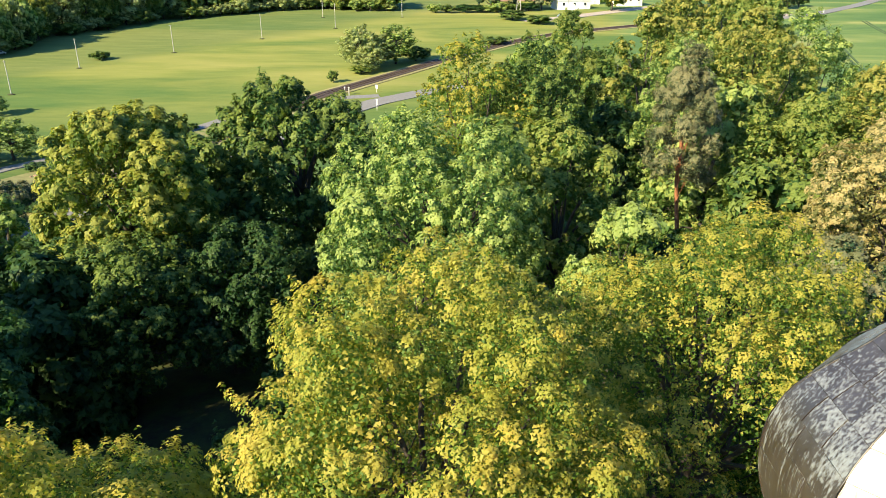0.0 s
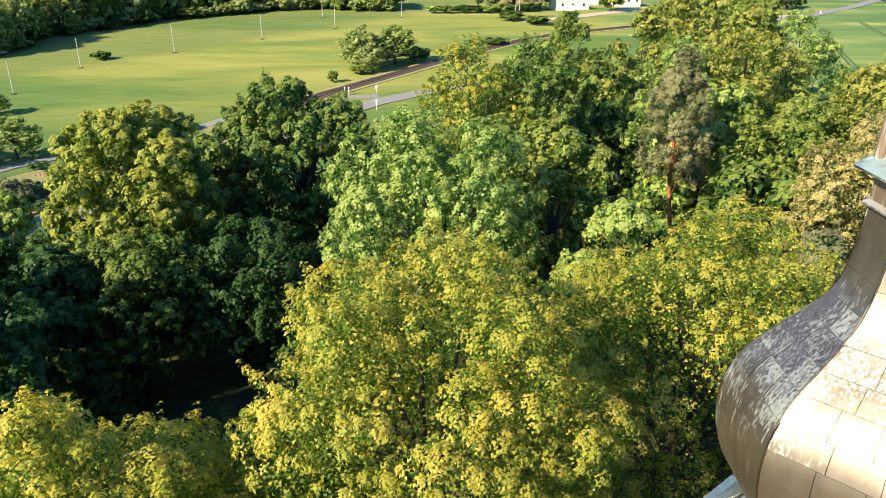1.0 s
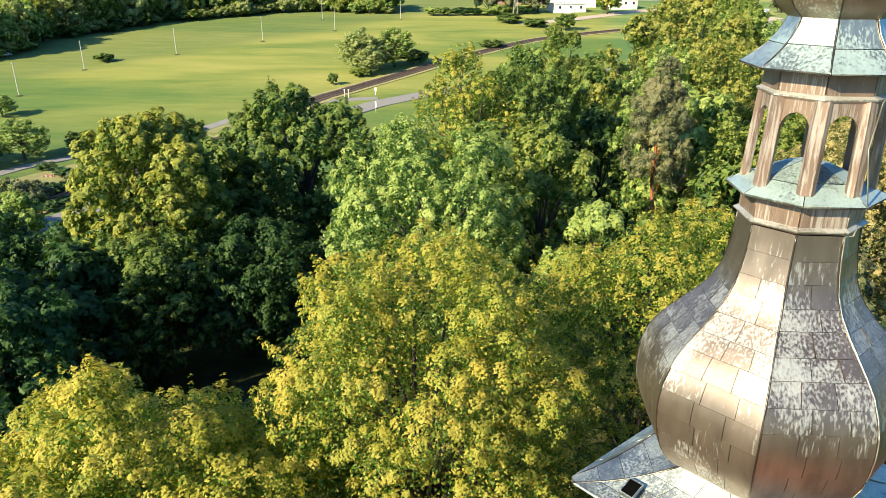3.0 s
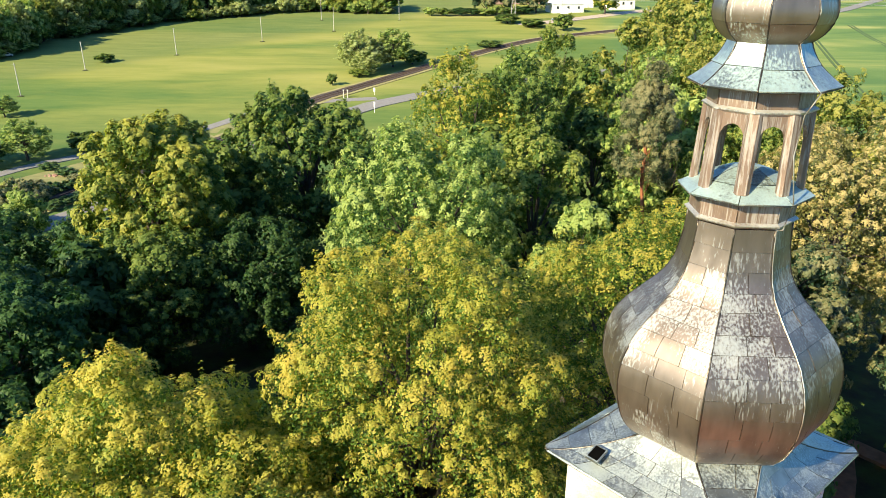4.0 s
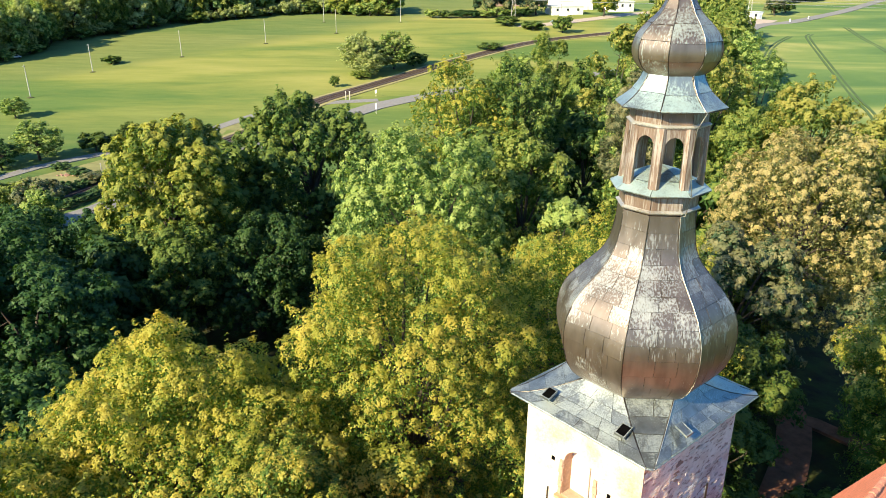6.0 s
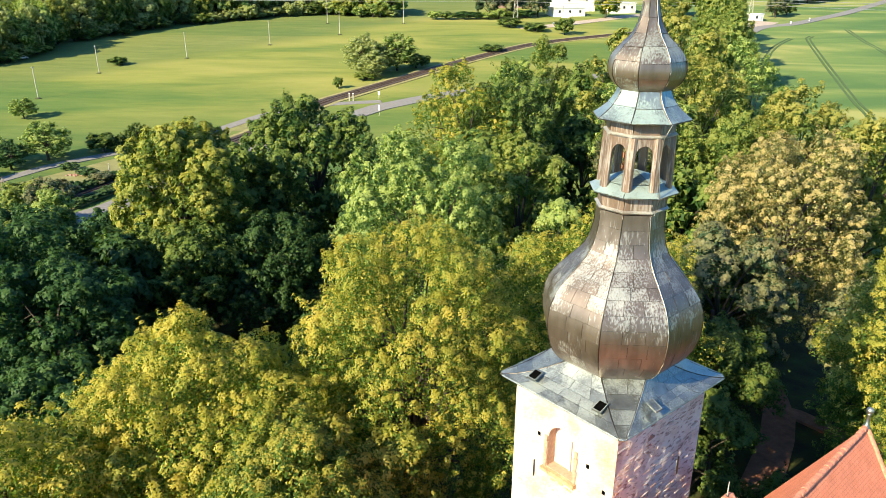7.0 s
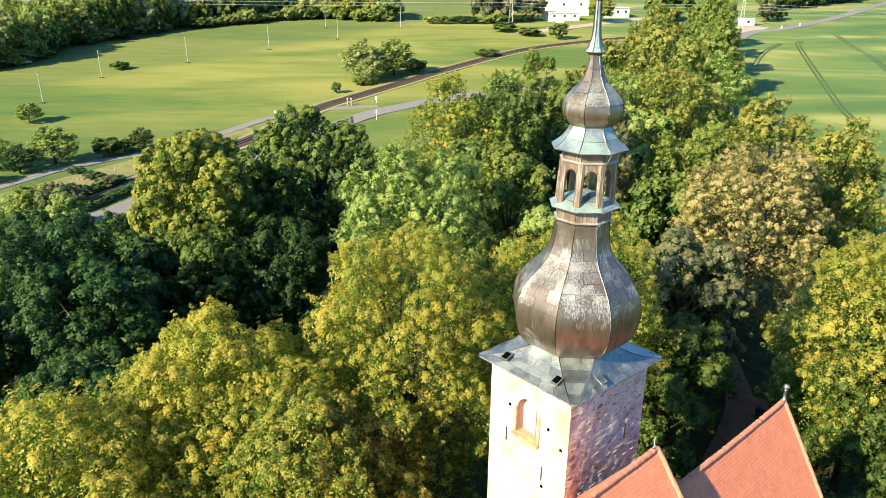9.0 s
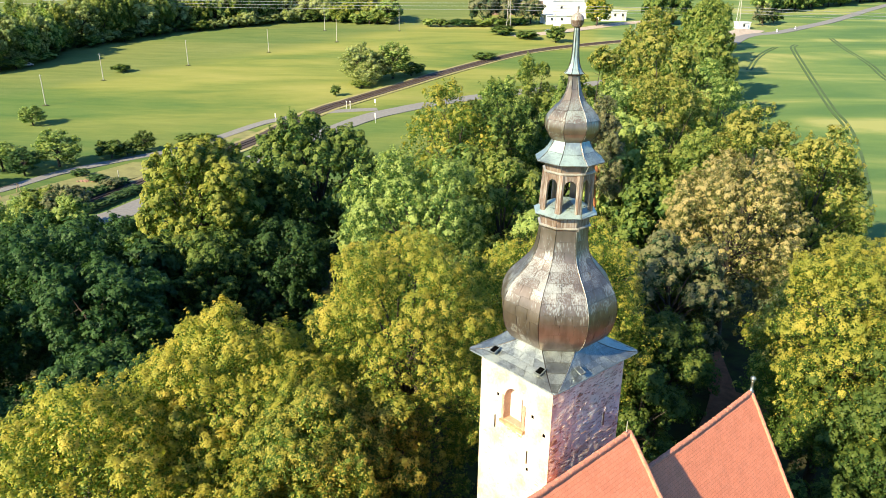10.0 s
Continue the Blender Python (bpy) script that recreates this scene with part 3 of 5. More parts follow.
tree("linden_tree", "yellow tree at the field's edge", 33.4, 60.0, 23.4, 5.6, 15.0, OCHRE, 36, MID)
tree("linden_tree", "yellow rounded tree beside the crop field", 36.6, 49.0, 22.6, 5.6, 15.0, OCHRE, 37, MID)
tree("chestnut_tree", "cream-blossomed tree with an open crown", 25.2, 42.0, 21.2, 7.2, 14.0, TAN, 38, (28, 1300, 62, 0.16, 0.33))
tree("chestnut_tree", "grey-green tree with cream tips over the path", 15.4, 29.5, 16.2, 4.8, 10.0, GREY_BROWN, 39, (20, 560, 110, 0.18, 0.42))
# the strong rise paints this crown's shaded lower half green
tree("linden_tree", "yellow-topped linden beside the red choir roof", 23.4, 15.2, 20.4, 6.0, 14.0, SHADE_LINDEN, 40, NEAR, fat=0.34, rise=1.5)
tree("maple_tree", "green tree in the shade of the linden by the choir", 26.4, 8.0, 14.6, 5.0, 10.0, SHADED_GREEN, 41, (20, 900, 56, 0.15, 0.34))
tree("oak_tree", "dark tree closing the wood behind the row", 26.0, 92.0, 21.0, 7.0, 18.0, DARK_GREEN, 42, BACK)
tree("oak_tree", "dark tree in the depth of the wood", 4.0, 98.0, 18.0, 7.0, 18.0, DARK_GREEN, 43, BACK)
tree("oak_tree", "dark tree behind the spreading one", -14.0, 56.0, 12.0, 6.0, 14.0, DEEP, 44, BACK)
tree("linden_tree", "ochre tree far along the row", 34.5, 110.0, 27.4, 6.6, 20.0, OCHRE, 45, BACK)
tree("linden_tree", "yellow tree far along the row", 44.0, 122.0, 28.0, 7.0, 20.0, LIME_GREEN, 46, BACK)
tree("linden_tree", "ochre tree at the far end of the row", 24.0, 118.0, 24.6, 6.5, 20.0, OCHRE, 47, BACK)
tree("maple_tree", "green tree in the tower's shade beside the path", 9.2, 15.0, 11.4, 3.6, 10.0, SHADED_GREEN, 90, (14, 420, 50, 0.18, 0.38))
tree("maple_tree", "dark green tree beside the earth path", 12.8, 21.0, 12.0, 3.8, 10.0, SHADED_GREEN, 91, (14, 420, 50, 0.18, 0.38))
for i, (x, y, top, rad, lv, word) in enumerate(((-78.4, 100, -0.6, 3.6, GREY_BROWN, "brownish-green"), (-85.5, 102, -3.0, 3.8, LIME_GREEN, "yellow-green"), (-92, 104, -4.6, 4.6, MAPLE, "fresh green"), (-73, 90, 0.0, 3.4, MAPLE, "fresh green"), (-63, 87, -2.2, 3.8, BLUE_GREEN, "deep green"), (-78, 88, -2.0, 4.5, BLUE_GREEN, "deep green"))):
    tree("garden_tree", word + " tree behind the garden hedge", x, y, top, rad, 8.0, lv, 130 + i, (14, 240, 36, 0.30, 0.48))
tree("linden_tree", "green linden filling the gap between larger ones", -10.4, 2.6, 15.6, 4.0, 10.0, SHADE_LINDEN, 92, (20, 800, 50, 0.13, 0.34))
tree("linden_tree", "green young linden behind the choir", 24.4, 12.8, 15.6, 5.0, 10.0, SHADED_GREEN, 93, (20, 900, 56, 0.15, 0.34))
tree("oak_tree", "green tree between the linden and the railway", 3.6, 92.0, 21.8, 5.6, 18.0, MAPLE, 94, MID)
tree("oak_tree", "yellow-green tree behind the green ones", 9.0, 101.0, 24.6, 4.8, 18.0, LIME_GREEN, 95, MID)
# undergrowth and trees that fill the wood, the DEEP ones with shade in their leaf colour
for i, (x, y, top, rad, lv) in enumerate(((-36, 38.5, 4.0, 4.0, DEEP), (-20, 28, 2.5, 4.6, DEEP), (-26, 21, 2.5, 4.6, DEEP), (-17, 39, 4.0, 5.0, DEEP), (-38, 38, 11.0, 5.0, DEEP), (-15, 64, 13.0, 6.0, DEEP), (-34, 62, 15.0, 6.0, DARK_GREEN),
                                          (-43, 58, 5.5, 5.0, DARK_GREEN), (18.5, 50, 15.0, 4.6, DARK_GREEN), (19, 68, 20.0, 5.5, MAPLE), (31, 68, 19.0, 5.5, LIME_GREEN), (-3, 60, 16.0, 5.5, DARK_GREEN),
                                          (-54, 30, 12.5, 6.0, BLUE_GREEN), (-33, 3, 9.0, 5.0, BLUE_GREEN), (-40, 9, 11.0, 5.5, BLUE_GREEN), (-50, 6, 11.0, 6.0, BLUE_GREEN), (31, 1, 12.0, 5.5, SHADED_GREEN), (25, 2, 8.0, 4.0, DARK_GREEN), (28, 28, 12.0, 4.6, GREY_BROWN),
                                          # the DEEP tree at (13.5, 86) is added to darken a shaded gap
                                          (33, 18, 18.0, 6.0, SHADED_GREEN), (40, 62, 18.0, 5.0, OCHRE), (12.6, 52.5, 8.0, 3.4, DEEP), (18.5, 4.5, 8.0, 3.4, SHADED_GREEN), (20, -1.5, 8.5, 3.6, DARK_GREEN), (15.5, 13, 5.0, 2.6, DARK_GREEN), (28, 26.5, 7.0, 3.4, DEEP), (10, 24, 9.0, 4.0, DARK_GREEN), (-14, 20, 3.5, 4.2, DEEP), (12.0, 80, 2.0, 4.0, DEEP), (13.5, 86, 15.0, 4.6, DEEP), (9, 66, 3.0, 4.0, DEEP), (17, 35, 12.5, 4.0, DARK_GREEN), (-56, 46, 8.0, 5.5, BLUE_GREEN), (-60, 60, 4.0, 5.5, LIME_GREEN))):
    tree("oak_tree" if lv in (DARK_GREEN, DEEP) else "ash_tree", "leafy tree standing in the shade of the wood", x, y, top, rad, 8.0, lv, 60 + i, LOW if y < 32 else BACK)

# ---- the church tower ----
EAVE = [Vector(p) for p in ((-4.38, 0.0), (-0.5, -4.36), (4.38, 0.0), (0.5, 4.36))]
EAVE_Z = 20.0


def inset(k, d):
    p, a, b = EAVE[k], EAVE[k - 1], EAVE[(k + 1) % 4]
    return p + ((a - p).normalized() + (b - p).normalized()) * d


WALL = [inset(k, 0.5) for k in range(4)]
TWIST = -2.0


def axis_x(z):
    return float(np.interp(z, [20, 26, 29.5, 32.5, 34, 36.6], [0, 0.03, 0.10, 0.10, 0.03, 0.0]))


def octo(k, r, z):
    a = radians(-67.5 + 45 * k + TWIST)
    return Vector((math.sin(a) * r + axis_x(z), -math.cos(a) * r, z))


def spline(pts, n):
    """n + 1 points evenly spaced along a smooth curve through pairs."""
    p = [Vector(q) for q in pts]
    p = [p[0] * 2 - p[1]] + p + [p[-1] * 2 - p[-2]]
    fine = []
    for i in range(1, len(p) - 2):
        for j in range(12):
            t = j / 12
            fine.append(0.5 * (2 * p[i] + (p[i + 1] - p[i - 1]) * t + (2 * p[i - 1] - 5 * p[i] + 4 * p[i + 1] - p[i + 2]) * t * t + (3 * p[i] - p[i - 1] - 3 * p[i + 1] + p[i + 2]) * t ** 3))
    fine.append(p[-2])
    run = [0.0]
    for a, b in zip(fine, fine[1:]):
        run.append(run[-1] + (b - a).length)
    want = np.linspace(0, run[-1], n + 1)
    return [Vector((float(np.interp(w, run, [q.x for q in fine])), float(np.interp(w, run, [q.y for q in fine])))) for w in want], run[-1]


def sheet_mesh(grid, out, seed):
    """A metal sheet over a grid of points (rows of points), standing a little proud, its lower edge lapped outwards."""
    rng = random.Random(seed)
    rows, cols = len(grid), len(grid[0])
    lift = 0.012 + rng.random() * 0.012
    tilt = rng.uniform(-0.006, 0.006)
    front = []
    for i, row in enumerate(grid):
        for j, p in enumerate(row):
            lap = 0.012 * (1 - i / (rows - 1))
            front.append(p + out[i][j] * (lift + lap + tilt * (j / max(1, cols - 1) - 0.5)))
    back = [p - out[i][j] * 0.02 for i, row in enumerate(grid) for j, p in enumerate(row)]
    n = rows * cols
    fs = [[i * cols + j, i * cols + j + 1, (i + 1) * cols + j + 1, (i + 1) * cols + j] for i in range(rows - 1) for j in range(cols - 1)]
    rim = [j for j in range(cols)] + [i * cols + cols - 1 for i in range(1, rows)] + [(rows - 1) * cols + j for j in range(cols - 2, -1, -1)] + [i * cols for i in range(rows - 2, 0, -1)]
    ring = [(rim[a], rim[(a + 1) % len(rim)]) for a in range(len(rim))]
    fs += [[2 * n + p, n + p, n + q, 2 * n + q] for p, q in ring]
    return front + back + front, fs


def clad(parent, corner, n_rows, across, material, seed, facets=range(8), gap=0.007, fine=2):
    """Covers the facets between corner lines with rows of sheets. corner(k, v) is a point of line k, v from 0 (low) to 1 (high)."""
    c0 = sum((corner(k, 0.5) for k in range(8)), Vector()) / 8
    for k in facets:
        rng = random.Random(seed * 100 + k)
        cuts = [i / n_rows + (rng.uniform(-0.08, 0.08) / n_rows if 0 < i < n_rows else 0) for i in range(n_rows + 1)]
        for r in range(n_rows):
            v0, v1 = cuts[r], cuts[r + 1]
            wide = (corner(k + 1, (v0 + v1) / 2) - corner(k, (v0 + v1) / 2)).length
            n = max(1, round(wide / across))
            us = [0.0] + [(j + (0.5 if r % 2 and n > 1 else 0.0) * 0.5 + rng.uniform(-0.06, 0.06)) / n for j in range(1, n)] + [1.0]
            for a, b in zip(us, us[1:]):
                ga = gap / max(wide, 0.05)
                grid, out = [], []
                for i in range(fine + 1):
                    v = v0 + (v1 - v0) * (gap * 1.2 + (1 - gap * 2.4) * i / fine)
                    p, q = corner(k, v), corner(k + 1, v)
                    up = corner(k, min(1, v + 0.02)) - corner(k, max(0, v - 0.02))
                    nrm = (q - p).cross(up).normalized() if (q - p).length > 1e-4 else Vector((0, 0, 1))
                    mid = (p + q) / 2
                    if nrm.dot(Vector((mid.x - c0.x, mid.y - c0.y, 0.0))) < 0:
                        nrm = -nrm
                    grid.append([p.lerp(q, a + ga), p.lerp(q, b - ga)])
                    out.append([nrm, nrm])
                vs, fs = sheet_mesh(grid, out, rng.random())
                part("copper_sheet", mesh_of("copper_sheet", vs, fs, material, True), parent)


def shell(corner, n, material, name="lining"):
    s = Shape()
    for i in range(n):
        a = [corner(k, i / n) for k in range(8)]
        b = [corner(k, (i + 1) / n) for k in range(8)]
        s.add(a + b, [[k, (k + 1) % 8, 8 + (k + 1) % 8, 8 + k] for k in range(8)])
    return s.welded(name, material)


def ribs(parent, corner, n, radius, lines=range(8), material=None):
    for k in lines:
        pts = [corner(k, i / n) for i in range(n + 1)]
        pts = [p + Vector((p.x - axis_x(p.z), p.y, 0)).normalized() * 0.022 for p in pts]
        part("standing_seam", Shape().tube(pts, [radius] * len(pts), 6).mesh("standing_seam", material or SEAM, True), parent)


def ring_moulding(r, z, h, out, material=None):
    """An eight-sided projecting moulding."""
    prof = [(r, z - h), (r + out * 0.55, z - h * 0.7), (r + out, z - h * 0.15), (r + out, z + h * 0.15), (r + out * 0.45, z + h * 0.6), (r, z + h)]
    s = Shape()
    for (ra, za), (rb, zb) in zip(prof, prof[1:]):
        s.add([octo(k, ra, za) for k in range(8)] + [octo(k, rb, zb) for k in range(8)], [[k, (k + 1) % 8, 8 + (k + 1) % 8, 8 + k] for k in range(8)])
    return s.welded("moulding", material or MOULDING)


def arch_wall(p, q, z0, z1, u0, u1, zb, zs, depth, material, out):
    """A wall face from p to q with an arched recess; out is the wall's outward normal."""
    d = (q - p).normalized()
    w = (q - p).length
    at = lambda u, z, inn=0.0: Vector((p.x + d.x * u - out.x * inn, p.y + d.y * u - out.y * inn, z))
    um, r = (u0 + u1) / 2, (u1 - u0) / 2
    arc = [(um - r * math.cos(a), zs + r * math.sin(a)) for a in [math.pi * i / 10 for i in range(11)]]
    s = Shape()

    def rect(a, b, c, e, nu, nz):
        vs = [at(a + (b - a) * i / nu, c + (e - c) * j / nz) for j in range(nz + 1) for i in range(nu + 1)]
        s.add(vs, [[j * (nu + 1) + i, j * (nu + 1) + i + 1, (j + 1) * (nu + 1) + i + 1, (j + 1) * (nu + 1) + i] for j in range(nz) for i in range(nu)])

    rect(0, u0, z0, z1, 2, 8)
    rect(u1, w, z0, z1, 2, 8)
    rect(u0, u1, z0, zb, 2, 8)
    for (a, za), (b, zc) in zip(arc, arc[1:]):
        s.add([at(a, za), at(b, zc), at(b, z1), at(a, z1)], [[0, 1, 2, 3]])
    reveal = Shape()
    loop = [(u0, zb)] + arc + [(u1, zb)]
    for (a, za), (b, zc) in zip(loop, loop[1:] + loop[:1]):
        reveal.add([at(a, za), at(b, zc), at(b, zc, depth), at(a, za, depth)], [[0, 1, 2, 3]])
    back = Shape().add([at(a, z, depth) for a, z in loop], [list(range(len(loop)))])
    return s, reveal, back, at


def build_tower():
    t = thing("church_tower", "plastered rubble church tower under a copper onion spire", "church tower")
    L, N, R, B = WALL
    nL = Vector(((N - L).y, -(N - L).x)).normalized()
    # sunlit plastered side with the arched belfry window
    s, reveal, back, at = arch_wall(L, N, -0.5, 19.97, 1.75, 3.05, 16.72, 18.05, 0.45, PLASTER, nL)
    wall = part("wall", s.welded("wall", PLASTER), t, "weathered cream plaster, stained ochre and worn to the stone")
    win = part("window", back.mesh("window", BOARD), t, "arched belfry opening closed with pale boards")
    part("reveal", reveal.mesh("reveal", JAMB), win)
    for u in (1.68, 3.12):
        for i in range(5):
            stone = Shape().box(at(u, 16.85 + i * 0.28, -0.01), (0.13 + 0.05 * (i % 2), 0.10, 0.26), math.atan2((N - L).y, (N - L).x))
            part("jamb_stone", stone.mesh("jamb_stone", JAMB), win)
    part("sill", Shape().box(at(2.4, 16.64, -0.05), (1.65, 0.30, 0.14), math.atan2((N - L).y, (N - L).x)).mesh("sill", SILL), win, "stained stone sill")
    part("mullion", Shape().box(at(2.55, 17.4, 0.40), (0.07, 0.07, 1.3), 0.9).mesh("mullion", LIME), win)
    for u, z in ((1.29, 17.95), (3.67, 17.78), (4.45, 17.1), (3.5, 14.6)):
        # solid dark blocks, not hollows; the black is their painted inner shade
        part("putlog_hole", Shape().box(at(u, z, 0.04), (0.14, 0.12, 0.16), math.atan2((N - L).y, (N - L).x)).mesh("putlog_hole", DARK), wall)
    for u, z in ((1.15, 16.3), (3.45, 15.3)):
        part("wall_anchor", Shape().box(at(u, z, -0.03), (0.05, 0.05, 0.75), 0.9).mesh("wall_anchor", SEAM), wall)
    # rubble side and the two far sides
    sides = []
    for p, q in ((N, R), (R, B), (B, L)):
        rub = Shape()
        n, m = 14, 40
        vs = []
        o = Vector(((q - p).y, -(q - p).x)).normalized()
        for j in range(m + 1):
            for i in range(n + 1):
                b = p.lerp(q, i / n)
                z = -0.5 + 20.47 * j / m
                push = 0.0 if i in (0, n) else 0.05 * noise.noise((b.x * 2.2, b.y * 2.2, z * 2.2))
                vs.append((b.x + o.x * push, b.y + o.y * push, z))
        rub.add(vs, [[j * (n + 1) + i, j * (n + 1) + i + 1, (j + 1) * (n + 1) + i + 1, (j + 1) * (n + 1) + i] for j in range(m) for i in range(n)])
        sides.append(part("rubble_wall", rub.mesh("rubble_wall", MORTAR), t, "pinkish rubble masonry with the plaster fallen off"))
    rubble = sides[0]
    nr = Vector(((R - N).y, -(R - N).x)).normalized()
    a = N + (R - N).normalized() * 4.2 + nr * 0.03
    part("wall_anchor", Shape().box((a.x, a.y, 16.5), (0.05, 0.05, 0.8), 0.75).mesh("wall_anchor", SEAM), rubble)
    # cornice and soffit under the eaves
    sof = Shape()
    a = [(*inset(k, 0.02), EAVE_Z - 0.05) for k in range(4)]
    b = [(*WALL[k], EAVE_Z - 0.10) for k in range(4)]
    sof.add(a + b, [[k, (k + 1) % 4, 4 + (k + 1) % 4, 4 + k] for k in range(4)])
    part("soffit", sof.mesh("soffit", WOOD), t)
    # flared skirt roof from the square eaves to the octagon
    cut = 0.16
    ends = []
    for k in range(8):
        corner = (k // 2 + (1 if k % 2 else 0)) % 4
        c = EAVE[corner]
        o = EAVE[(corner - 1) % 4] if k % 2 else EAVE[(corner + 1) % 4]
        ends.append(c + (o - c).normalized() * cut)

    def skirt(k, v):
        k %= 8
        top, e = octo(k, 2.06, 20.98), ends[k]
        p = Vector((e.x, e.y)).lerp(Vector((top.x, top.y)), v)
        return Vector((p.x, p.y, EAVE_Z + 0.98 * (v * 0.42 + 0.58 * v ** 2.0)))

    sk = part("skirt_roof", shell(skirt, 6, SEAM, "skirt_roof"), t, "flared copper skirt roof, pale on the sunny side")
    clad(sk, skirt, 4, 0.8, COPPER_PALE, 3, gap=0.008)
    ribs(sk, skirt, 8, 0.028)
    rim = Shape()
    for k in range(8):
        p, q = skirt(k, 0), skirt((k + 1) % 8, 0)
        rim.tube([p - Vector((0, 0, 0.03)), q - Vector((0, 0, 0.03))], [0.045, 0.045], 6)
    part("eaves_edge", rim.mesh("eaves_edge", COPPER_PALE), sk)
    nR = Vector(((R - N).y, -(R - N).x)).normalized()
    for x, y, side, lid in ((-3.10, -0.90, nL, False), (-1.05, -2.98, nL, False), (0.86, -2.86, nR, True)):
        shut = "closed copper roof hatch, blue-grey like the sheets" if lid else "small dark square roof hatch in a copper frame"
        h = thing("roof_hatch", shut, "hatch", (x, y, 20.425), "roof hatches of the skirt roof", "", math.atan2(side.x, -side.y), (0.72, 0.85, 0.85))
        slope = lambda u, w, up: (u, w, 0.40 * w + up)
        for u0, u1, w0, w1 in ((-0.26, -0.22, -0.26, 0.26), (0.22, 0.26, -0.26, 0.26), (-0.22, 0.22, 0.22, 0.26), (-0.22, 0.22, -0.26, -0.22)):
            low = [slope(u, w, -0.02) for u, w in ((u0, w0), (u1, w0), (u1, w1), (u0, w1))]
            high = [slope(u, w, 0.052 if lid else 0.06) for u, w in ((u0, w0), (u1, w0), (u1, w1), (u0, w1))]
            part("frame_side", Shape().add(low + high, [[3, 2, 1, 0], [4, 5, 6, 7]] + [[q, (q + 1) % 4, 4 + (q + 1) % 4, 4 + q] for q in range(4)]).mesh("frame_side", COPPER_PALE), h)
        # the opening is a flat sheet with its inner shade put on as black
        name, z, k = ("lid", 0.045, COPPER_PALE) if lid else ("opening", 0.046, DARK)
        part(name, Shape().add([slope(-0.22, -0.22, z), slope(0.22, -0.22, z), slope(0.22, 0.22, z), slope(-0.22, 0.22, z)], [[0, 1, 2, 3]]).mesh(name, k), h)
    # great onion
    big = [(2.06, 20.96), (2.42, 21.22), (2.72, 21.65), (2.90, 22.2), (2.96, 22.75), (2.90, 23.3), (2.68, 23.85), (2.33, 24.3), (1.95, 24.7), (1.60, 25.1), (1.38, 25.5), (1.27, 25.95), (1.21, 26.4), (1.19, 26.82)]
    pts, run = spline(big, 40)

    def onion(k, v):
        i = min(39.999, max(0, v) * 40)
        p = pts[int(i)].lerp(pts[int(i) + 1], i - int(i))
        return octo(k, p.x, p.y)

    on = part("onion_dome", shell(onion, 30, SEAM, "onion_dome"), t, "great eight-sided copper onion, brown with pale streaks")
    clad(on, onion, 13, 0.68, COPPER, 5, gap=0.008, fine=5)
    ribs(on, onion, 34, 0.020)
    # neck, lantern and its cap
    part("moulding", ring_moulding(1.17, 26.92, 0.09, 0.15), t)
    neck = lambda k, v: octo(k, 1.19 + 0.02 * v, 26.95 + 0.45 * v)
    nk = part("neck", shell(neck, 1, SEAM, "neck"), t)
    clad(nk, neck, 1, 1.4, COPPER_BROWN, 6)
    lip = lambda k, v: octo(k, [1.56, 1.30, 0.75, 0.02][min(3, int(v * 3.001))] if v in (0, 1) else float(np.interp(v, [0, 0.3, 0.65, 1], [1.56, 1.30, 0.75, 0.02])), float(np.interp(v, [0, 0.3, 0.65, 1], [27.50, 27.64, 27.92, 28.15])))
    lp = part("lantern_floor", shell(lip, 6, SEAM, "lantern_floor"), t, "pale green copper ledge under the lantern")
    clad(lp, lip, 2, 1.6, COPPER_GREEN, 7)
    und = lambda k, v: octo(k, 1.56 - 0.34 * v, 27.48 - 0.10 * v)
    part("ledge_underside", shell(und, 1, COPPER_BROWN, "ledge_underside"), t)
    lan = part("lantern", ring_moulding(1.13, 29.52, 0.09, 0.15), t, "open eight-sided copper lantern")
    for k in range(8):
        a, b = octo(k, 1.20, 27.66), octo(k, 1.13, 29.5)
        post = Shape()
        ang = radians(-67.5 + 45 * k + TWIST) - math.pi / 2
        ring = lambda c, w: [c + Matrix.Rotation(ang, 3, "Z") @ Vector(q) for q in ((-w, -0.13, 0), (0.0, -0.17, 0), (w, -0.10, 0), (w, 0.10, 0), (0.0, 0.17, 0), (-w, 0.13, 0))]
        lo, hi = ring(a, 0.10), ring(b, 0.095)
        post.add(lo + hi, [[i, (i + 1) % 6, 6 + (i + 1) % 6, 6 + i] for i in range(6)] + [[5, 4, 3, 2, 1, 0], [6, 7, 8, 9, 10, 11]])
        part("post", post.mesh("post", COPPER_BROWN), lan, "copper-clad post with pale run-off streaks")
        # arched head between two posts
        p0, p1 = octo(k, 1.14, 0), octo(k + 1, 1.14, 0)
        head = Shape()
        n = 8
        zt, zs, um = 29.48, 28.88, 0.17
        prof = [(0.0, zs - 0.1)] + [(um, zs)] + [(0.5 - (0.5 - um) * math.cos(q), zs + 0.34 * math.sin(q)) for q in [math.pi * i / n for i in range(1, n)]] + [(1 - um, zs)] + [(1.0, zs - 0.1)]
        for (ua, za), (ub, zb) in zip(prof, prof[1:]):
            A, Bq = p0.lerp(p1, ua), p0.lerp(p1, ub)
            o = Vector(((p0 + p1).x / 2 - axis_x(29), (p0 + p1).y / 2, 0)).normalized() * 0.05
            x = axis_x(29) - axis_x(0)
            f = lambda q, z, sgn: Vector((q.x + x, q.y, z)) + o * sgn
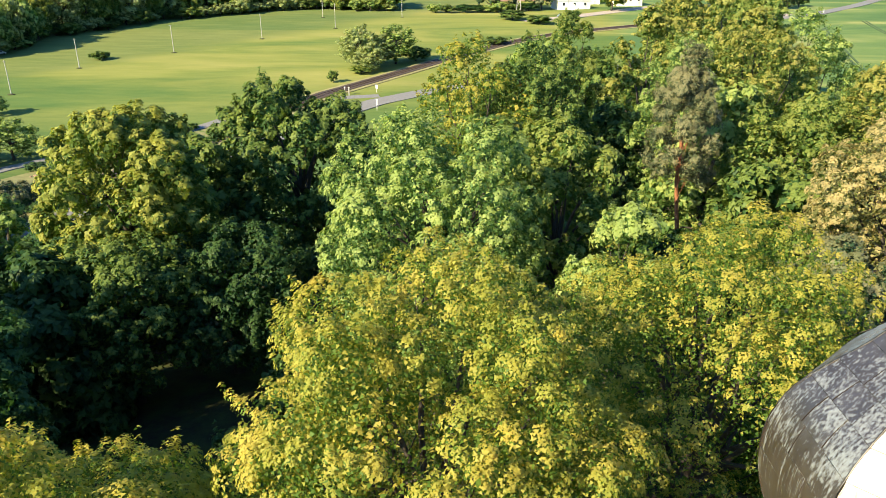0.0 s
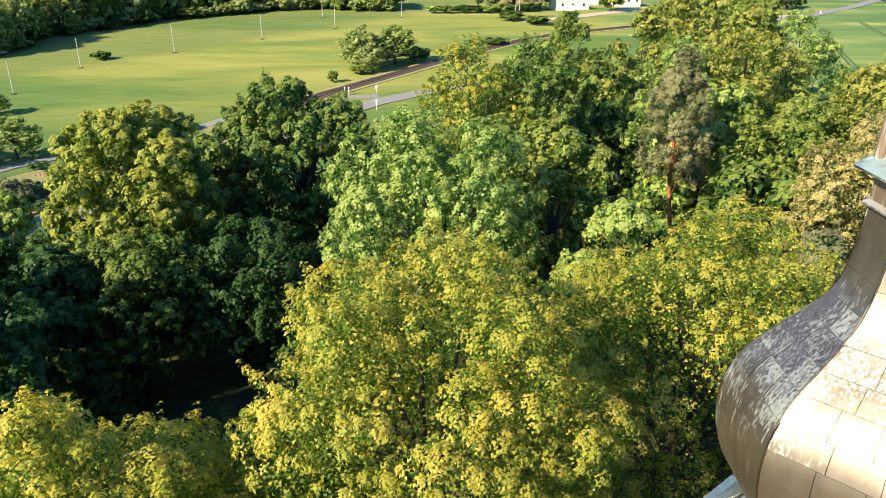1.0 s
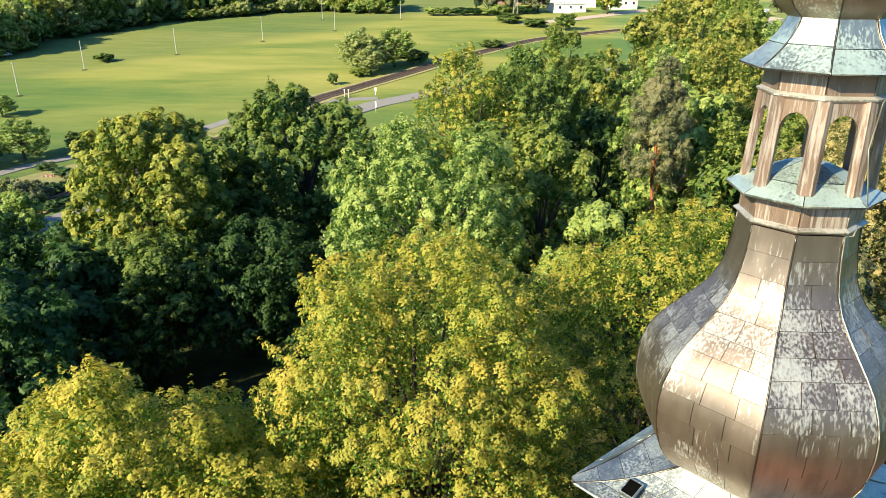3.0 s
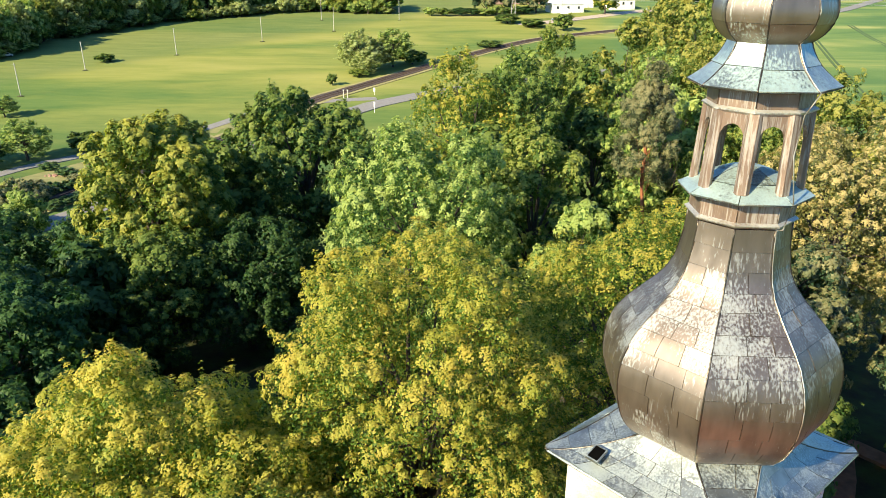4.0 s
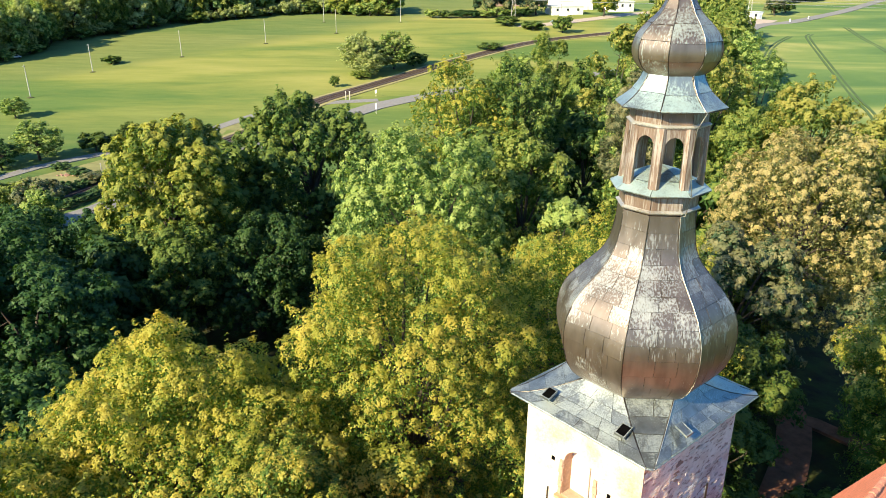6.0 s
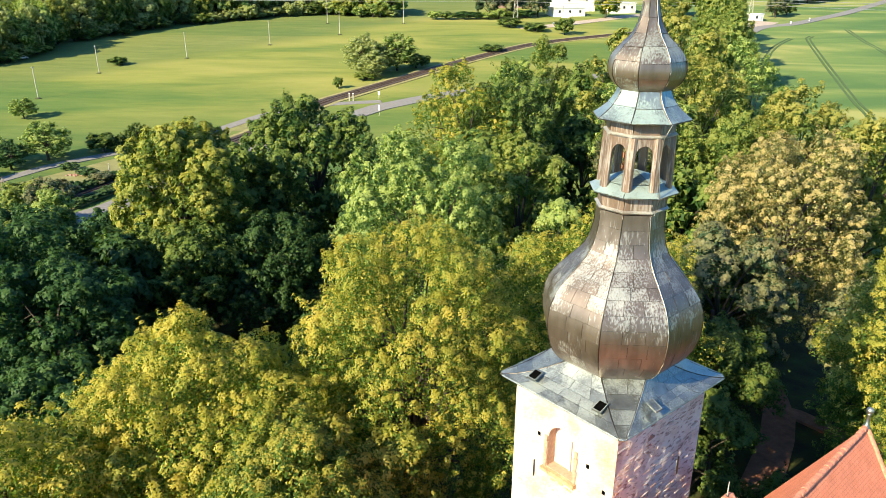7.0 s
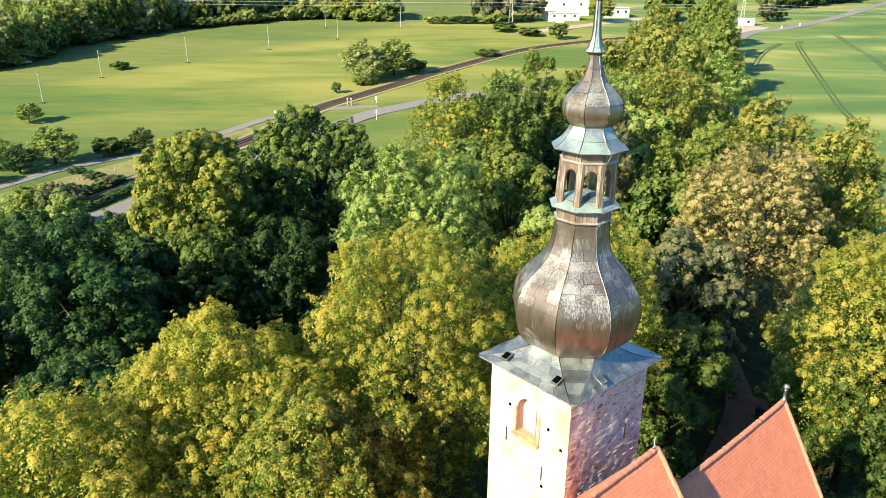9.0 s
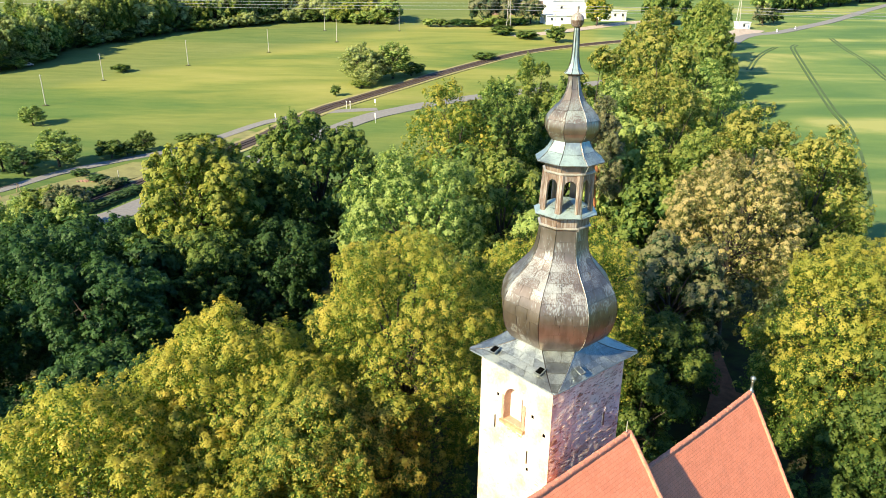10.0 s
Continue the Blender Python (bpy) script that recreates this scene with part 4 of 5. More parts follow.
            head.add([f(A, za, 1), f(Bq, zb, 1), f(Bq, zt, 1), f(A, zt, 1), f(A, za, -1), f(Bq, zb, -1), f(Bq, zt, -1), f(A, zt, -1)],
                     [[0, 1, 2, 3], [7, 6, 5, 4], [0, 4, 5, 1]])
        part("arch_head", head.welded("arch_head", COPPER_BROWN), lan)
    part("lantern_ceiling", Shape().add([octo(k, 1.12, 29.45) for k in range(8)], [list(range(8))]).mesh("lantern_ceiling", WOOD), lan)
    frieze = lambda k, v: octo(k, 1.15, 29.58 + 0.45 * v)
    fz = part("frieze", shell(frieze, 1, SEAM, "frieze"), t)
    clad(fz, frieze, 1, 1.4, COPPER_BROWN, 8)
    cap_pts, _ = spline([(1.66, 30.02), (1.42, 30.20), (1.12, 30.48), (0.93, 30.78), (0.86, 30.98)], 12)

    def cap(k, v):
        i = min(11.999, max(0, v) * 12)
        p = cap_pts[int(i)].lerp(cap_pts[int(i) + 1], i - int(i))
        return octo(k, p.x, p.y)

    cp = part("lantern_cap", shell(cap, 10, SEAM, "lantern_cap"), t, "flared pale green copper cap over the lantern")
    clad(cp, cap, 2, 1.5, COPPER_GREEN, 9, fine=4)
    ribs(cp, cap, 10, 0.02)
    cund = lambda k, v: octo(k, 1.66 - 0.5 * v, 30.0 - 0.06 * v)
    part("cap_underside", shell(cund, 1, COPPER_BROWN, "cap_underside"), t)
    # small onion and the spike
    small, _ = spline([(0.86, 30.96), (1.10, 31.15), (1.26, 31.45), (1.27, 31.75), (1.16, 32.06), (0.92, 32.35), (0.64, 32.62), (0.44, 32.92), (0.32, 33.25), (0.245, 33.6), (0.23, 33.82)], 30)

    def onion_b(k, v):
        i = min(29.999, max(0, v) * 30)
        p = small[int(i)].lerp(small[int(i) + 1], i - int(i))
        return octo(k, p.x, p.y)

    sm = part("small_onion", shell(onion_b, 24, SEAM, "small_onion"), t, "small copper onion above the lantern")
    clad(sm, onion_b, 6, 0.95, COPPER_STREAKED, 10, fine=4)
    ribs(sm, onion_b, 24, 0.018)
    spike, _ = spline([(0.46, 33.92), (0.34, 34.04), (0.23, 34.28), (0.16, 34.62), (0.13, 35.1), (0.105, 35.9)], 16)

    def spire(k, v):
        i = min(15.999, max(0, v) * 16)
        p = spike[int(i)].lerp(spike[int(i) + 1], i - int(i))
        return octo(k, p.x, p.y)

    sp = part("spike", shell(spire, 16, COPPER_GREEN, "spike"), t, "slender flared copper spike")
    ribs(sp, spire, 14, 0.012)
    sund = lambda k, v: octo(k, 0.46 - 0.23 * v, 33.91 - 0.10 * v)
    part("spike_underside", shell(sund, 1, COPPER_BROWN, "spike_underside"), sp)
    ball = part("finial_ball", Shape().lathe((axis_x(36.3), 0, 36.2), [(-0.32, 0.10), (-0.27, 0.20), (-0.16, 0.27), (-0.02, 0.30), (0.0, 0.315), (0.02, 0.30), (0.14, 0.27), (0.24, 0.18), (0.30, 0.05), (0.36, 0.03), (0.52, 0.02), (0.54, 0.001)], 20).mesh("finial_ball", COPPER_BROWN, True), t, "round copper finial ball")
    # lightning conductor down one side
    wire = [onion_b(2, 1 - i / 8) for i in range(9)] + [cap(2, 1 - i / 4) for i in range(5)] + [octo(2, 1.33, 29.5), octo(2, 1.25, 28.6), octo(2, 1.50, 27.58), octo(2, 1.36, 26.9)] + [onion(2, 1 - i / 16) for i in range(17)] + [skirt(2, 1 - i / 4) for i in range(5)]
    wire = [p + Vector((p.x - axis_x(p.z) + 0.3, p.y, 0)).normalized() * 0.05 for p in wire]
    part("lightning_conductor", Shape().tube(wire, [0.016] * len(wire), 5).mesh("lightning_conductor", MOULDING, True), t, "pale lightning conductor cable")
    return t, rubble, wall


TOWER, RUBBLE, PLASTER_WALL = build_tower()

# ---- the church roofs ----
AL, AN = Vector((0.73, 0.683)).normalized(), Vector((0.683, -0.73)).normalized()


def along(a, n, z):
    p = AL * a + AN * n
    return Vector((p.x, p.y, z))


def tiled_slope(a0, a1, n_ridge, sign, z_ridge, half, pitch, name, sag=0.0):
    """A roof slope of stepped tile courses, with its metres as texture coordinates."""
    length = half / math.cos(pitch)
    rows = int(length / 0.17)
    cols = max(2, int((a1 - a0) / 1.5))
    s, uv = Shape(), []
    for r in range(rows):
        l0, l1 = r * 0.17, (r + 1) * 0.17 + 0.01
        for c in range(cols):
            ua, ub = a0 + (a1 - a0) * c / cols, a0 + (a1 - a0) * (c + 1) / cols
            q = []
            for u, l, up in ((ua, l0, 0.0), (ub, l0, 0.0), (ub, l1, 0.008), (ua, l1, 0.008), (ub, l1, -0.01), (ua, l1, -0.01)):
                f = (u - a0) / (a1 - a0)
                dz = -sag * 4 * f * (1 - f) + 0.012 * noise.noise((u * 0.7, l * 0.9, 1.0)) + up
                q.append(along(u, n_ridge + sign * (l * math.cos(pitch) + up * math.sin(pitch)), z_ridge - l * math.sin(pitch) + dz))
            s.add(q, [[0, 3, 2, 1], [3, 5, 4, 2]] if sign > 0 else [[0, 1, 2, 3], [3, 2, 4, 5]])
            base = [(ua, -l0), (ub, -l0), (ub, -l1), (ua, -l1), (ub, -l1), (ua, -l1)]
            for f in s.f[-2:]:
                uv += [base[i - (len(s.v) - 6)] for i in f]
    me = s.mesh(name, TILES)
    lay = me.uv_layers.new(name="UVMap")
    lay.data.foreach_set("uv", [x for p in uv for x in p])
    return me


def ridge_tile_mesh():
    s = Shape()
    n = 6
    for z0, z1, x0, x1 in ((0.0, 0.02, 0.0, 0.40),):
        a = [Vector((x0, 0.13 * math.cos(math.pi * i / n), 0.12 * math.sin(math.pi * i / n))) for i in range(n + 1)]
        b = [Vector((x1, 0.115 * math.cos(math.pi * i / n), 0.105 * math.sin(math.pi * i / n))) for i in range(n + 1)]
        s.add(a + b, [[i, i + 1, n + 2 + i, n + 1 + i] for i in range(n)] + [list(range(n + 1)), list(range(2 * n + 1, n, -1))])
    return s.mesh("ridge_tile", RIDGE_CLAY)


RIDGE_TILE = ridge_tile_mesh()


def line_tiles(parent, p, q, name, sag=0.0):
    """Ridge or verge tiles end to end from p to q, each a little out of line."""
    d = q - p
    n = int(d.length / 0.38)
    turn = d.to_track_quat("X", "Z").to_matrix().to_4x4()
    rng = random.Random(int(p.x * 100))
    for i in range(n):
        f = i / n
        at = p + d * f - Vector((0, 0, sag * 4 * f * (1 - f)))
        part(name, RIDGE_TILE, parent, "", Matrix.Translation(at + Vector((0, 0, rng.uniform(-0.012, 0.012)))) @ turn @ pose(0, 0, 0, rng.uniform(-4, 4), rng.uniform(-2, 2), rng.uniform(-2.5, 2.5)))


def church_body(name, label, a0, a1, n_ridge, z_ridge, half, pitch, sag):
    c = thing(name, label, "church")
    eave = z_ridge - half * math.tan(pitch)
    r = part("roof", tiled_slope(a0, a1, n_ridge, 1, z_ridge, half, pitch, "roof", sag), c, "steep orange-red plain tile slope")
    tagged(r, kind="stuff")
    tagged(part("roof", tiled_slope(a0, a1, n_ridge, -1, z_ridge, half, pitch, "roof", sag), c), kind="stuff")
    line_tiles(r, along(a0, n_ridge, z_ridge), along(a1, n_ridge, z_ridge), "ridge_tile", sag)
    for a in (a0, a1):
        line_tiles(r, along(a, n_ridge + half, eave + 0.03), along(a, n_ridge, z_ridge + 0.03), "verge_tile")
    w = half - 0.35
    body = Shape()
    lo = [along(a, n_ridge + s * w, -0.6) for a, s in ((a0 + 0.15, -1), (a1 - 0.15, -1), (a1 - 0.15, 1), (a0 + 0.15, 1))]
    hi = [Vector((p.x, p.y, eave + 0.25)) for p in lo]
    body.add(lo + hi, [[0, 1, 5, 4], [1, 2, 6, 5], [2, 3, 7, 6], [3, 0, 4, 7]])
    for a, i, j in ((a0 + 0.15, 4, 7), (a1 - 0.15, 5, 6)):
        body.add([hi[i - 4], hi[j - 4], along(a, n_ridge, z_ridge - 0.12)], [[0, 1, 2]])
    part("wall", body.mesh("wall", PLASTER), c, "cream rendered church wall")
    fill = Shape()
    for a in (a0 + 0.02, a1 - 0.02):
        fill.tube([along(a, n_ridge + half, eave - 0.03), along(a, n_ridge, z_ridge - 0.03)], [0.07, 0.07], 6)
    part("verge_mortar", fill.mesh("verge_mortar", LIME), r)
    return c


church_body("church_nave", "church nave under a steep orange-red tiled roof", -27.0, -2.06, 6.1, 19.1, 6.2, radians(52), 0.12)
church_body("church_choir", "lower church choir under a steep orange-red tiled roof", -1.98, 9.0, 6.6, 16.95, 3.8, radians(59), 0.10)

fin = thing("roof_finial", "grey metal knob on the choir's ridge end", "finial", along(9.0, 6.6, 16.95))
part("stem", Shape().lathe((0, 0, 0), [(-0.1, 0.16), (0.05, 0.15), (0.10, 0.09), (0.55, 0.07), (0.60, 0.10), (0.64, 0.07)], 10).mesh("stem", COPPER_PALE, True), fin)
part("knob", Shape().lathe((0, 0, 0.78), [(-0.16, 0.03), (-0.11, 0.12), (0, 0.17), (0.11, 0.12), (0.16, 0.01)], 12).mesh("knob", COPPER_PALE, True), fin)
for a, n, z in ((-2.3, 6.1, 19.1), (-1.5, 6.5, 16.9)):
    rod = thing("lightning_rod", "thin pale rod on the roof ridge", "rod", along(a, n, z), "rods on the church ridges")
    part("rod", Shape().tube([(0, 0, -0.1), (0, 0, 0.65)], [0.022, 0.014], 6).mesh("rod", POLE_GREY), rod)
    part("clamp", Shape().box((0, 0, 0.10), (0.08, 0.08, 0.06)).mesh("clamp", SEAM), rod)

# ---- roads, railway, path ----
LANE = [(-143, 100), (-122, 118), (-111.3, 131.9), (-106.0, 147.8), (-96.7, 159.8), (-87.9, 169.0), (-79.4, 182.4), (-72.5, 194.8), (-66.0, 205.6), (-57.5, 213.2), (-46.2, 219.6), (-31.4, 223.5)]
ROAD = [(-100, 78), (-78.8, 110.2), (-74.1, 122.8), (-59.5, 165), (-36.9, 208), (-24.8, 221.8), (-10.2, 234.5), (13.1, 250), (59.1, 276), (109, 320), (158.1, 400), (185.5, 420.7), (214.3, 448.3), (256.3, 492.4), (322.9, 575.9), (417.8, 690)]
RAIL = [(-96, 82), (-86.1, 120.6), (-81.9, 136), (-74.7, 158), (-66.7, 178.6), (-52.4, 217.4), (-44, 232.1), (-27.4, 259), (-5.1, 295.3), (22.6, 333.4), (37.9, 348.7), (53.6, 360.1), (82.8, 378), (110.7, 392)]
tagged(new("road_lane", strip(LANE, 3.6, 0.05).mesh("road_lane", ASPHALT)), "narrow grey asphalt lane beside the meadow", "lane", "", "structure")
tagged(new("road", strip(ROAD, 7.0, 0.06).mesh("road", ASPHALT)), "grey asphalt road curving past the wood", "road", "", "structure")
tagged(new("railway_ballast", strip(RAIL, 5.6, 0.22, thick=0.8).mesh("railway_ballast", BALLAST)), "rust-brown railway ballast bed", "railway", "", "structure")
tagged(new("ground_railway_verge", strip(RAIL, 9.0, 0.10, thick=0.4).mesh("ground_railway_verge", VERGE)), "sandy strip of dry grass beside the railway", "verge", "", "structure")
for side in (-0.75, 0.75):
    r = thing("rail", "worn steel rail on the ballast", "rail", (0, 0, 0), "rails of the track", "structure")
    part("rail_head", strip(RAIL, 0.16, 0.42, 6.0, side, 0.2).mesh("rail_head", RAIL_STEEL), r)


def build_sleepers():
    s = Shape()
    line = smooth_line(RAIL, 0.8)
    for i, p in enumerate(line[1:-1]):
        if -60 < p.x < 70:
            d = line[i + 2] - line[i]
            s.box((p.x, p.y, ground_z(p.x, p.y) + 0.36), (0.26, 2.5, 0.14), math.atan2(d.y, d.x))
    tagged(new("railway_sleepers", s.mesh("railway_sleepers", BALLAST)), "dark timber sleepers across the ballast", "sleepers", "", "stuff")


build_sleepers()
tagged(new("path", strip([(8, 6), (12, 12.5), (14.6, 16.9), (18.2, 22.4), (21.6, 29), (23, 35.8), (24.9, 45.5), (28, 60)], 2.6, 0.03, 3.0).mesh("path", DIRT)), "bare reddish earth path through the wood", "path", "", "structure")
tagged(new("path_fork", strip([(21.4, 30.5), (23.4, 29.4), (25.7, 26.6), (27, 22)], 1.8, 0.05, 2.0).mesh("path_fork", DIRT)), "bare earth path branching off among the trees", "path", "", "structure")
tagged(new("pavement_yard", strip([(28.7, 392), (46.7, 405), (73.6, 428), (102.5, 454), (128.5, 470)], 9.0, 0.05).mesh("pavement_yard", GRAVEL)), "pale paved works yard", "yard", "", "structure")
tagged(new("pavement_layby", strip([(148.7, 402), (162.7, 416), (174.6, 432)], 16.0, 0.05).mesh("pavement_layby", GRAVEL)), "bare pinkish gravel at the roadside", "gravel", "", "structure")
LAWN = plain("garden_lawn", (0.21, 0.205, 0.075), 0.95, 0.0, 0.3, 0.35)
tagged(new("ground_lawn", strip([(-113, 112), (-104, 124), (-98, 136), (-91, 150), (-82, 165), (-72, 182), (-66, 194)], 13.0, -0.04, 4.0, -1.5).mesh("ground_lawn", LAWN)), "dry mown garden lawn between lane and road", "lawn", "", "structure")
TRACK_GREEN = plain("trodden_crop", (0.055, 0.10, 0.03), 0.95, 0.0, 0.3, 0.6)
for pts in ([(178, 376), (173.6, 370), (166.6, 349.6), (151.2, 299.7), (131.7, 236.2), (125.4, 211.6), (116.6, 186.9), (98.9, 147.3), (87.3, 123.5)], [(164, 368), (153.1, 353.4), (140.5, 332.4), (126.8, 304.3)], [(207.8, 400.8), (197.6, 360.0), (189.7, 321.7), (179.9, 289.4), (172, 250)]):
    for off in (-1.1, 1.1):
        tagged(new("ground_wheel_track", strip(pts, 0.9, 0.02, 6.0, off * 0.8).mesh("ground_wheel_track", TRACK_GREEN)), "dark wheel track through the green crop", "wheel track", "wheel tracks in the crop", "structure")

# ---- distance: poles, signs, buildings, hedges, far trees ----
def utility_pole(x, y, high, lean=0.0, arms=1):
    p = thing("utility_pole", "pale concrete utility pole standing in the meadow", "pole", (x, y, ground_z(x, y)), "utility poles", "", 0.6)
    part("shaft", Shape().tube([(0, 0, -0.5), (lean * high, 0, high)], [0.17, 0.12], 8).mesh("shaft", POLE_GREY), p)
    for i in range(arms):
        part("crossarm", Shape().box((lean * high, 0, high - 0.4 - 0.8 * i), (1.0, 0.10, 0.10)).mesh("crossarm", POLE_GREY), p)
    part("turf_base", Shape().lathe((0, 0, 0.0), [(-0.3, 1.3), (0.15, 1.1), (0.3, 0.6), (0.32, 0.0)], 9).mesh("turf_base", HEDGE_SOIL), p, "tuft of unmown dark grass")
    return p


HEDGE_SOIL = plain("unmown_grass", (0.055, 0.06, 0.02), 0.95, 0.0, 0.4, 2.0)
for x, y, h, ln in ((-146.9, 222.5, 10.6, -0.02), (-145.3, 265.1, 10.6, -0.02), (-122.2, 298.6, 11.0, -0.02), (-94.6, 333.7, 11.0, -0.01), (-66.4, 366.5, 11.6, 0.01), (-36.4, 407.4, 12.4, 0.0), (-78.9, 405, 13.0, 0.0), (95.4, 393.5, 9.0, 0.0), (54.9, 422.6, 9.0, 0.0), (-332.9, 542.3, 12.0, 0.0)):
    utility_pole(x, y, h, ln)


def lattice_mast(x, y, high):
    m = thing("lattice_mast", "slim pale twin-leg power line mast", "mast", (x, y, ground_z(x, y)), "power line masts")
    for s in (-1, 1):
        part("leg", Shape().tube([(s * 1.3, 0, -0.5), (s * 0.3, 0, high)], [0.2, 0.13], 6).mesh("leg", POLE_GREY), m)
    for i in range(5):
        z = high * (0.12 + 0.17 * i)
        w = 1.3 - z / high
        part("brace", Shape().tube([(-w, 0, z), (w * 0.85, 0, z + high * 0.15)], [0.09, 0.09], 5).mesh("brace", POLE_GREY), m)
    part("crossarm", Shape().box((0, 0, high - 1.2), (7.0, 0.25, 0.25)).mesh("crossarm", POLE_GREY), m)
    return m


lattice_mast(25.8, 400.7, 22.0)
lattice_mast(162.9, 424, 22.0)


def power_line(a, b, sag, offs):
    for o in offs:
        w = thing("power_cable", "thin pale overhead power cable", "cable", (0, 0, 0), "overhead power cables")
        A, B = Vector(a), Vector(b)
        side = (B - A).cross(Vector((0, 0, 1))).normalized() * o
        pts = [A.lerp(B, i / 24) + side - Vector((0, 0, sag * 4 * (i / 24) * (1 - i / 24))) for i in range(25)]
        part("strand", Shape().tube(pts, [0.09] * 25, 4).mesh("strand", WIRE), w)


for z in (19.6, 21.4, 23.0):
    power_line((-335.4, 392, z + 2), (25.8, 400.7, z), 1.6, (0,))
    power_line((25.8, 400.7, z), (162.9, 424, z - 2), 1.0, (0,))
    power_line((162.9, 424, z - 1.5), (418.6, 440, z - 6), 1.5, (0,))


def marker(x, y, high, label, material, w=0.35):
    p = thing("road_sign", label, "sign", (x, y, ground_z(x, y)), "signs at the level crossing")
    part("post", Shape().tube([(0, 0, -0.3), (0, 0, high)], [0.07, 0.07], 6).mesh("post", material), p)
    part("board", Shape().box((0, -0.1, high * 0.75), (w * 2, 0.06, high * 0.5)).mesh("board", WHITE), p)


marker(-32.6, 228.5, 2.4, "white sign board beside the railway", WHITE, 0.32)
marker(-30.4, 206.8, 3.2, "white crossing post at the road's edge", WHITE, 0.2)
marker(-63.2, 206.9, 2.6, "slim pale post beside the lane", POLE_GREY, 0.15)
for x in (-42.2, -40.9):
    b = thing("barrier_post", "pale timber post at the crossing", "post", (x, 224.3, ground_z(x, 224.3)), "barrier posts at the crossing")
    part("shaft", Shape().box((0, 0, 1.1), (0.3, 0.3, 2.6)).mesh("shaft", POLE_GREY), b)
    part("head", Shape().box((0, 0, 2.5), (0.4, 0.4, 0.2)).mesh("head", WHITE), b)


def works_building(x, y, sx, sy, h, turn, label, bays, roof_h=0.6, wall=WHITE):
    b = thing("works_building", label, "building", (x, y, ground_z(x, y) - 0.5), "works buildings", "", turn)
    part("wall", Shape().box((0, 0, h / 2), (sx, sy, h)).mesh("wall", wall), b)
    part("roof", Shape().box((0, 0, h + roof_h / 2), (sx + 0.8, sy + 0.8, roof_h)).mesh("roof", ROOF_GREY), b, "flat pale roof")
    for i in range(bays):
        u = -sx / 2 + sx * (i + 0.5) / bays
        w = part("window", Shape().box((u, -sy / 2 - 0.03, h * 0.64), (1.7, 0.12, 1.9)).mesh("window", ROOF_GREY), b)
        part("pane", Shape().box((u, -sy / 2 - 0.10, h * 0.64), (1.3, 0.06, 1.5)).mesh("pane", GLASS_DARK), w)
    part("door", Shape().box((sx * 0.36, -sy / 2 - 0.06, 1.5), (1.6, 0.12, 2.6)).mesh("door", ROOF_GREY), b)
    return b


works_building(68.5, 482, 24, 18, 11, 0.25, "tall white works building with a flat roof", 2)
works_building(60.6, 452, 20, 12, 5, 0.25, "low white works annexe", 3)
works_building(97.5, 472, 16, 12, 6, 0.25, "long low white shed", 3)
works_building(170.6, 437, 8, 5, 4, 0.1, "small white kiosk beside the mast", 1)
works_building(38.4, 500, 40, 16, 9, 0.2, "brownish works hall behind the yard", 5, 0.6, BRICK_BROWN)


def car(x, y, turn, paint, label):
    c = thing("car", label, "car", (x, y, ground_z(x, y) + 0.2), "parked cars", "", turn)
    s = Shape()
    prof = [(-2.1, 0.35), (-2.1, 0.85), (-1.4, 0.95), (-0.9, 1.45), (0.7, 1.45), (1.3, 0.95), (2.1, 0.8), (2.1, 0.35)]
    a = [(px, -0.85, pz) for px, pz in prof]
    b = [(px, 0.85, pz) for px, pz in prof]
    s.add(a + b, [list(range(8))[::-1], list(range(8, 16))] + [[i, (i + 1) % 8, 8 + (i + 1) % 8, 8 + i] for i in range(8)])
    body = part("body", s.mesh("body", paint), c)
    part("glass", Shape().box((-0.1, 0, 1.2), (1.7, 1.72, 0.36)).mesh("glass", GLASS_DARK), body)
    for wx in (-1.35, 1.35):
        for wy in (-0.8, 0.8):
            w = Shape().tube([(wx, wy - 0.1, 0.33), (wx, wy + 0.1, 0.33)], [0.33, 0.33], 12)
            part("wheel", w.mesh("wheel", RUBBER), c)


car(49.7, 410, 0.4, CAR_BLUE, "small blue-grey car parked in the yard")
car(56.2, 413.5, 0.9, WHITE, "white car parked in the yard")
car(-189.5, 291.5, 0.5, WHITE, "white car standing beside the tree belt")



def notice_board(x, y, turn):
    b = thing("notice_board", "white blank board on two slim posts beside the yard", "board", (x, y, ground_z(x, y)), "", "", turn)
    for u in (-1.6, 1.6):
        part("post", Shape().tube([(u, 0, -0.5), (u, 0, 7.2)], [0.14, 0.12], 7).mesh("post", POLE_GREY), b)
    part("board", Shape().box((0, -0.2, 5.9), (4.8, 0.2, 2.8)).mesh("board", WHITE), b)


notice_board(53.5, 404.0, 0.2)


def road_bollard(x, y):
    b = thing("road_bollard", "low white roadside marker post", "marker", (x, y, ground_z(x, y)), "roadside markers")
    part("shaft", Shape().lathe((0, 0, 0), [(-0.2, 0.45), (0.9, 0.42), (1.5, 0.38), (1.7, 0.1)], 10).mesh("shaft", WHITE), b)
    part("band", Shape().lathe((0, 0, 0), [(0.9, 0.44), (1.15, 0.43)], 10).mesh("band", GLASS_DARK), b)


for x, y in ((186.5, 423.5), (203.0, 437.0)):
    road_bollard(x, y)
# far trees share a few crowns
SOURCES = []
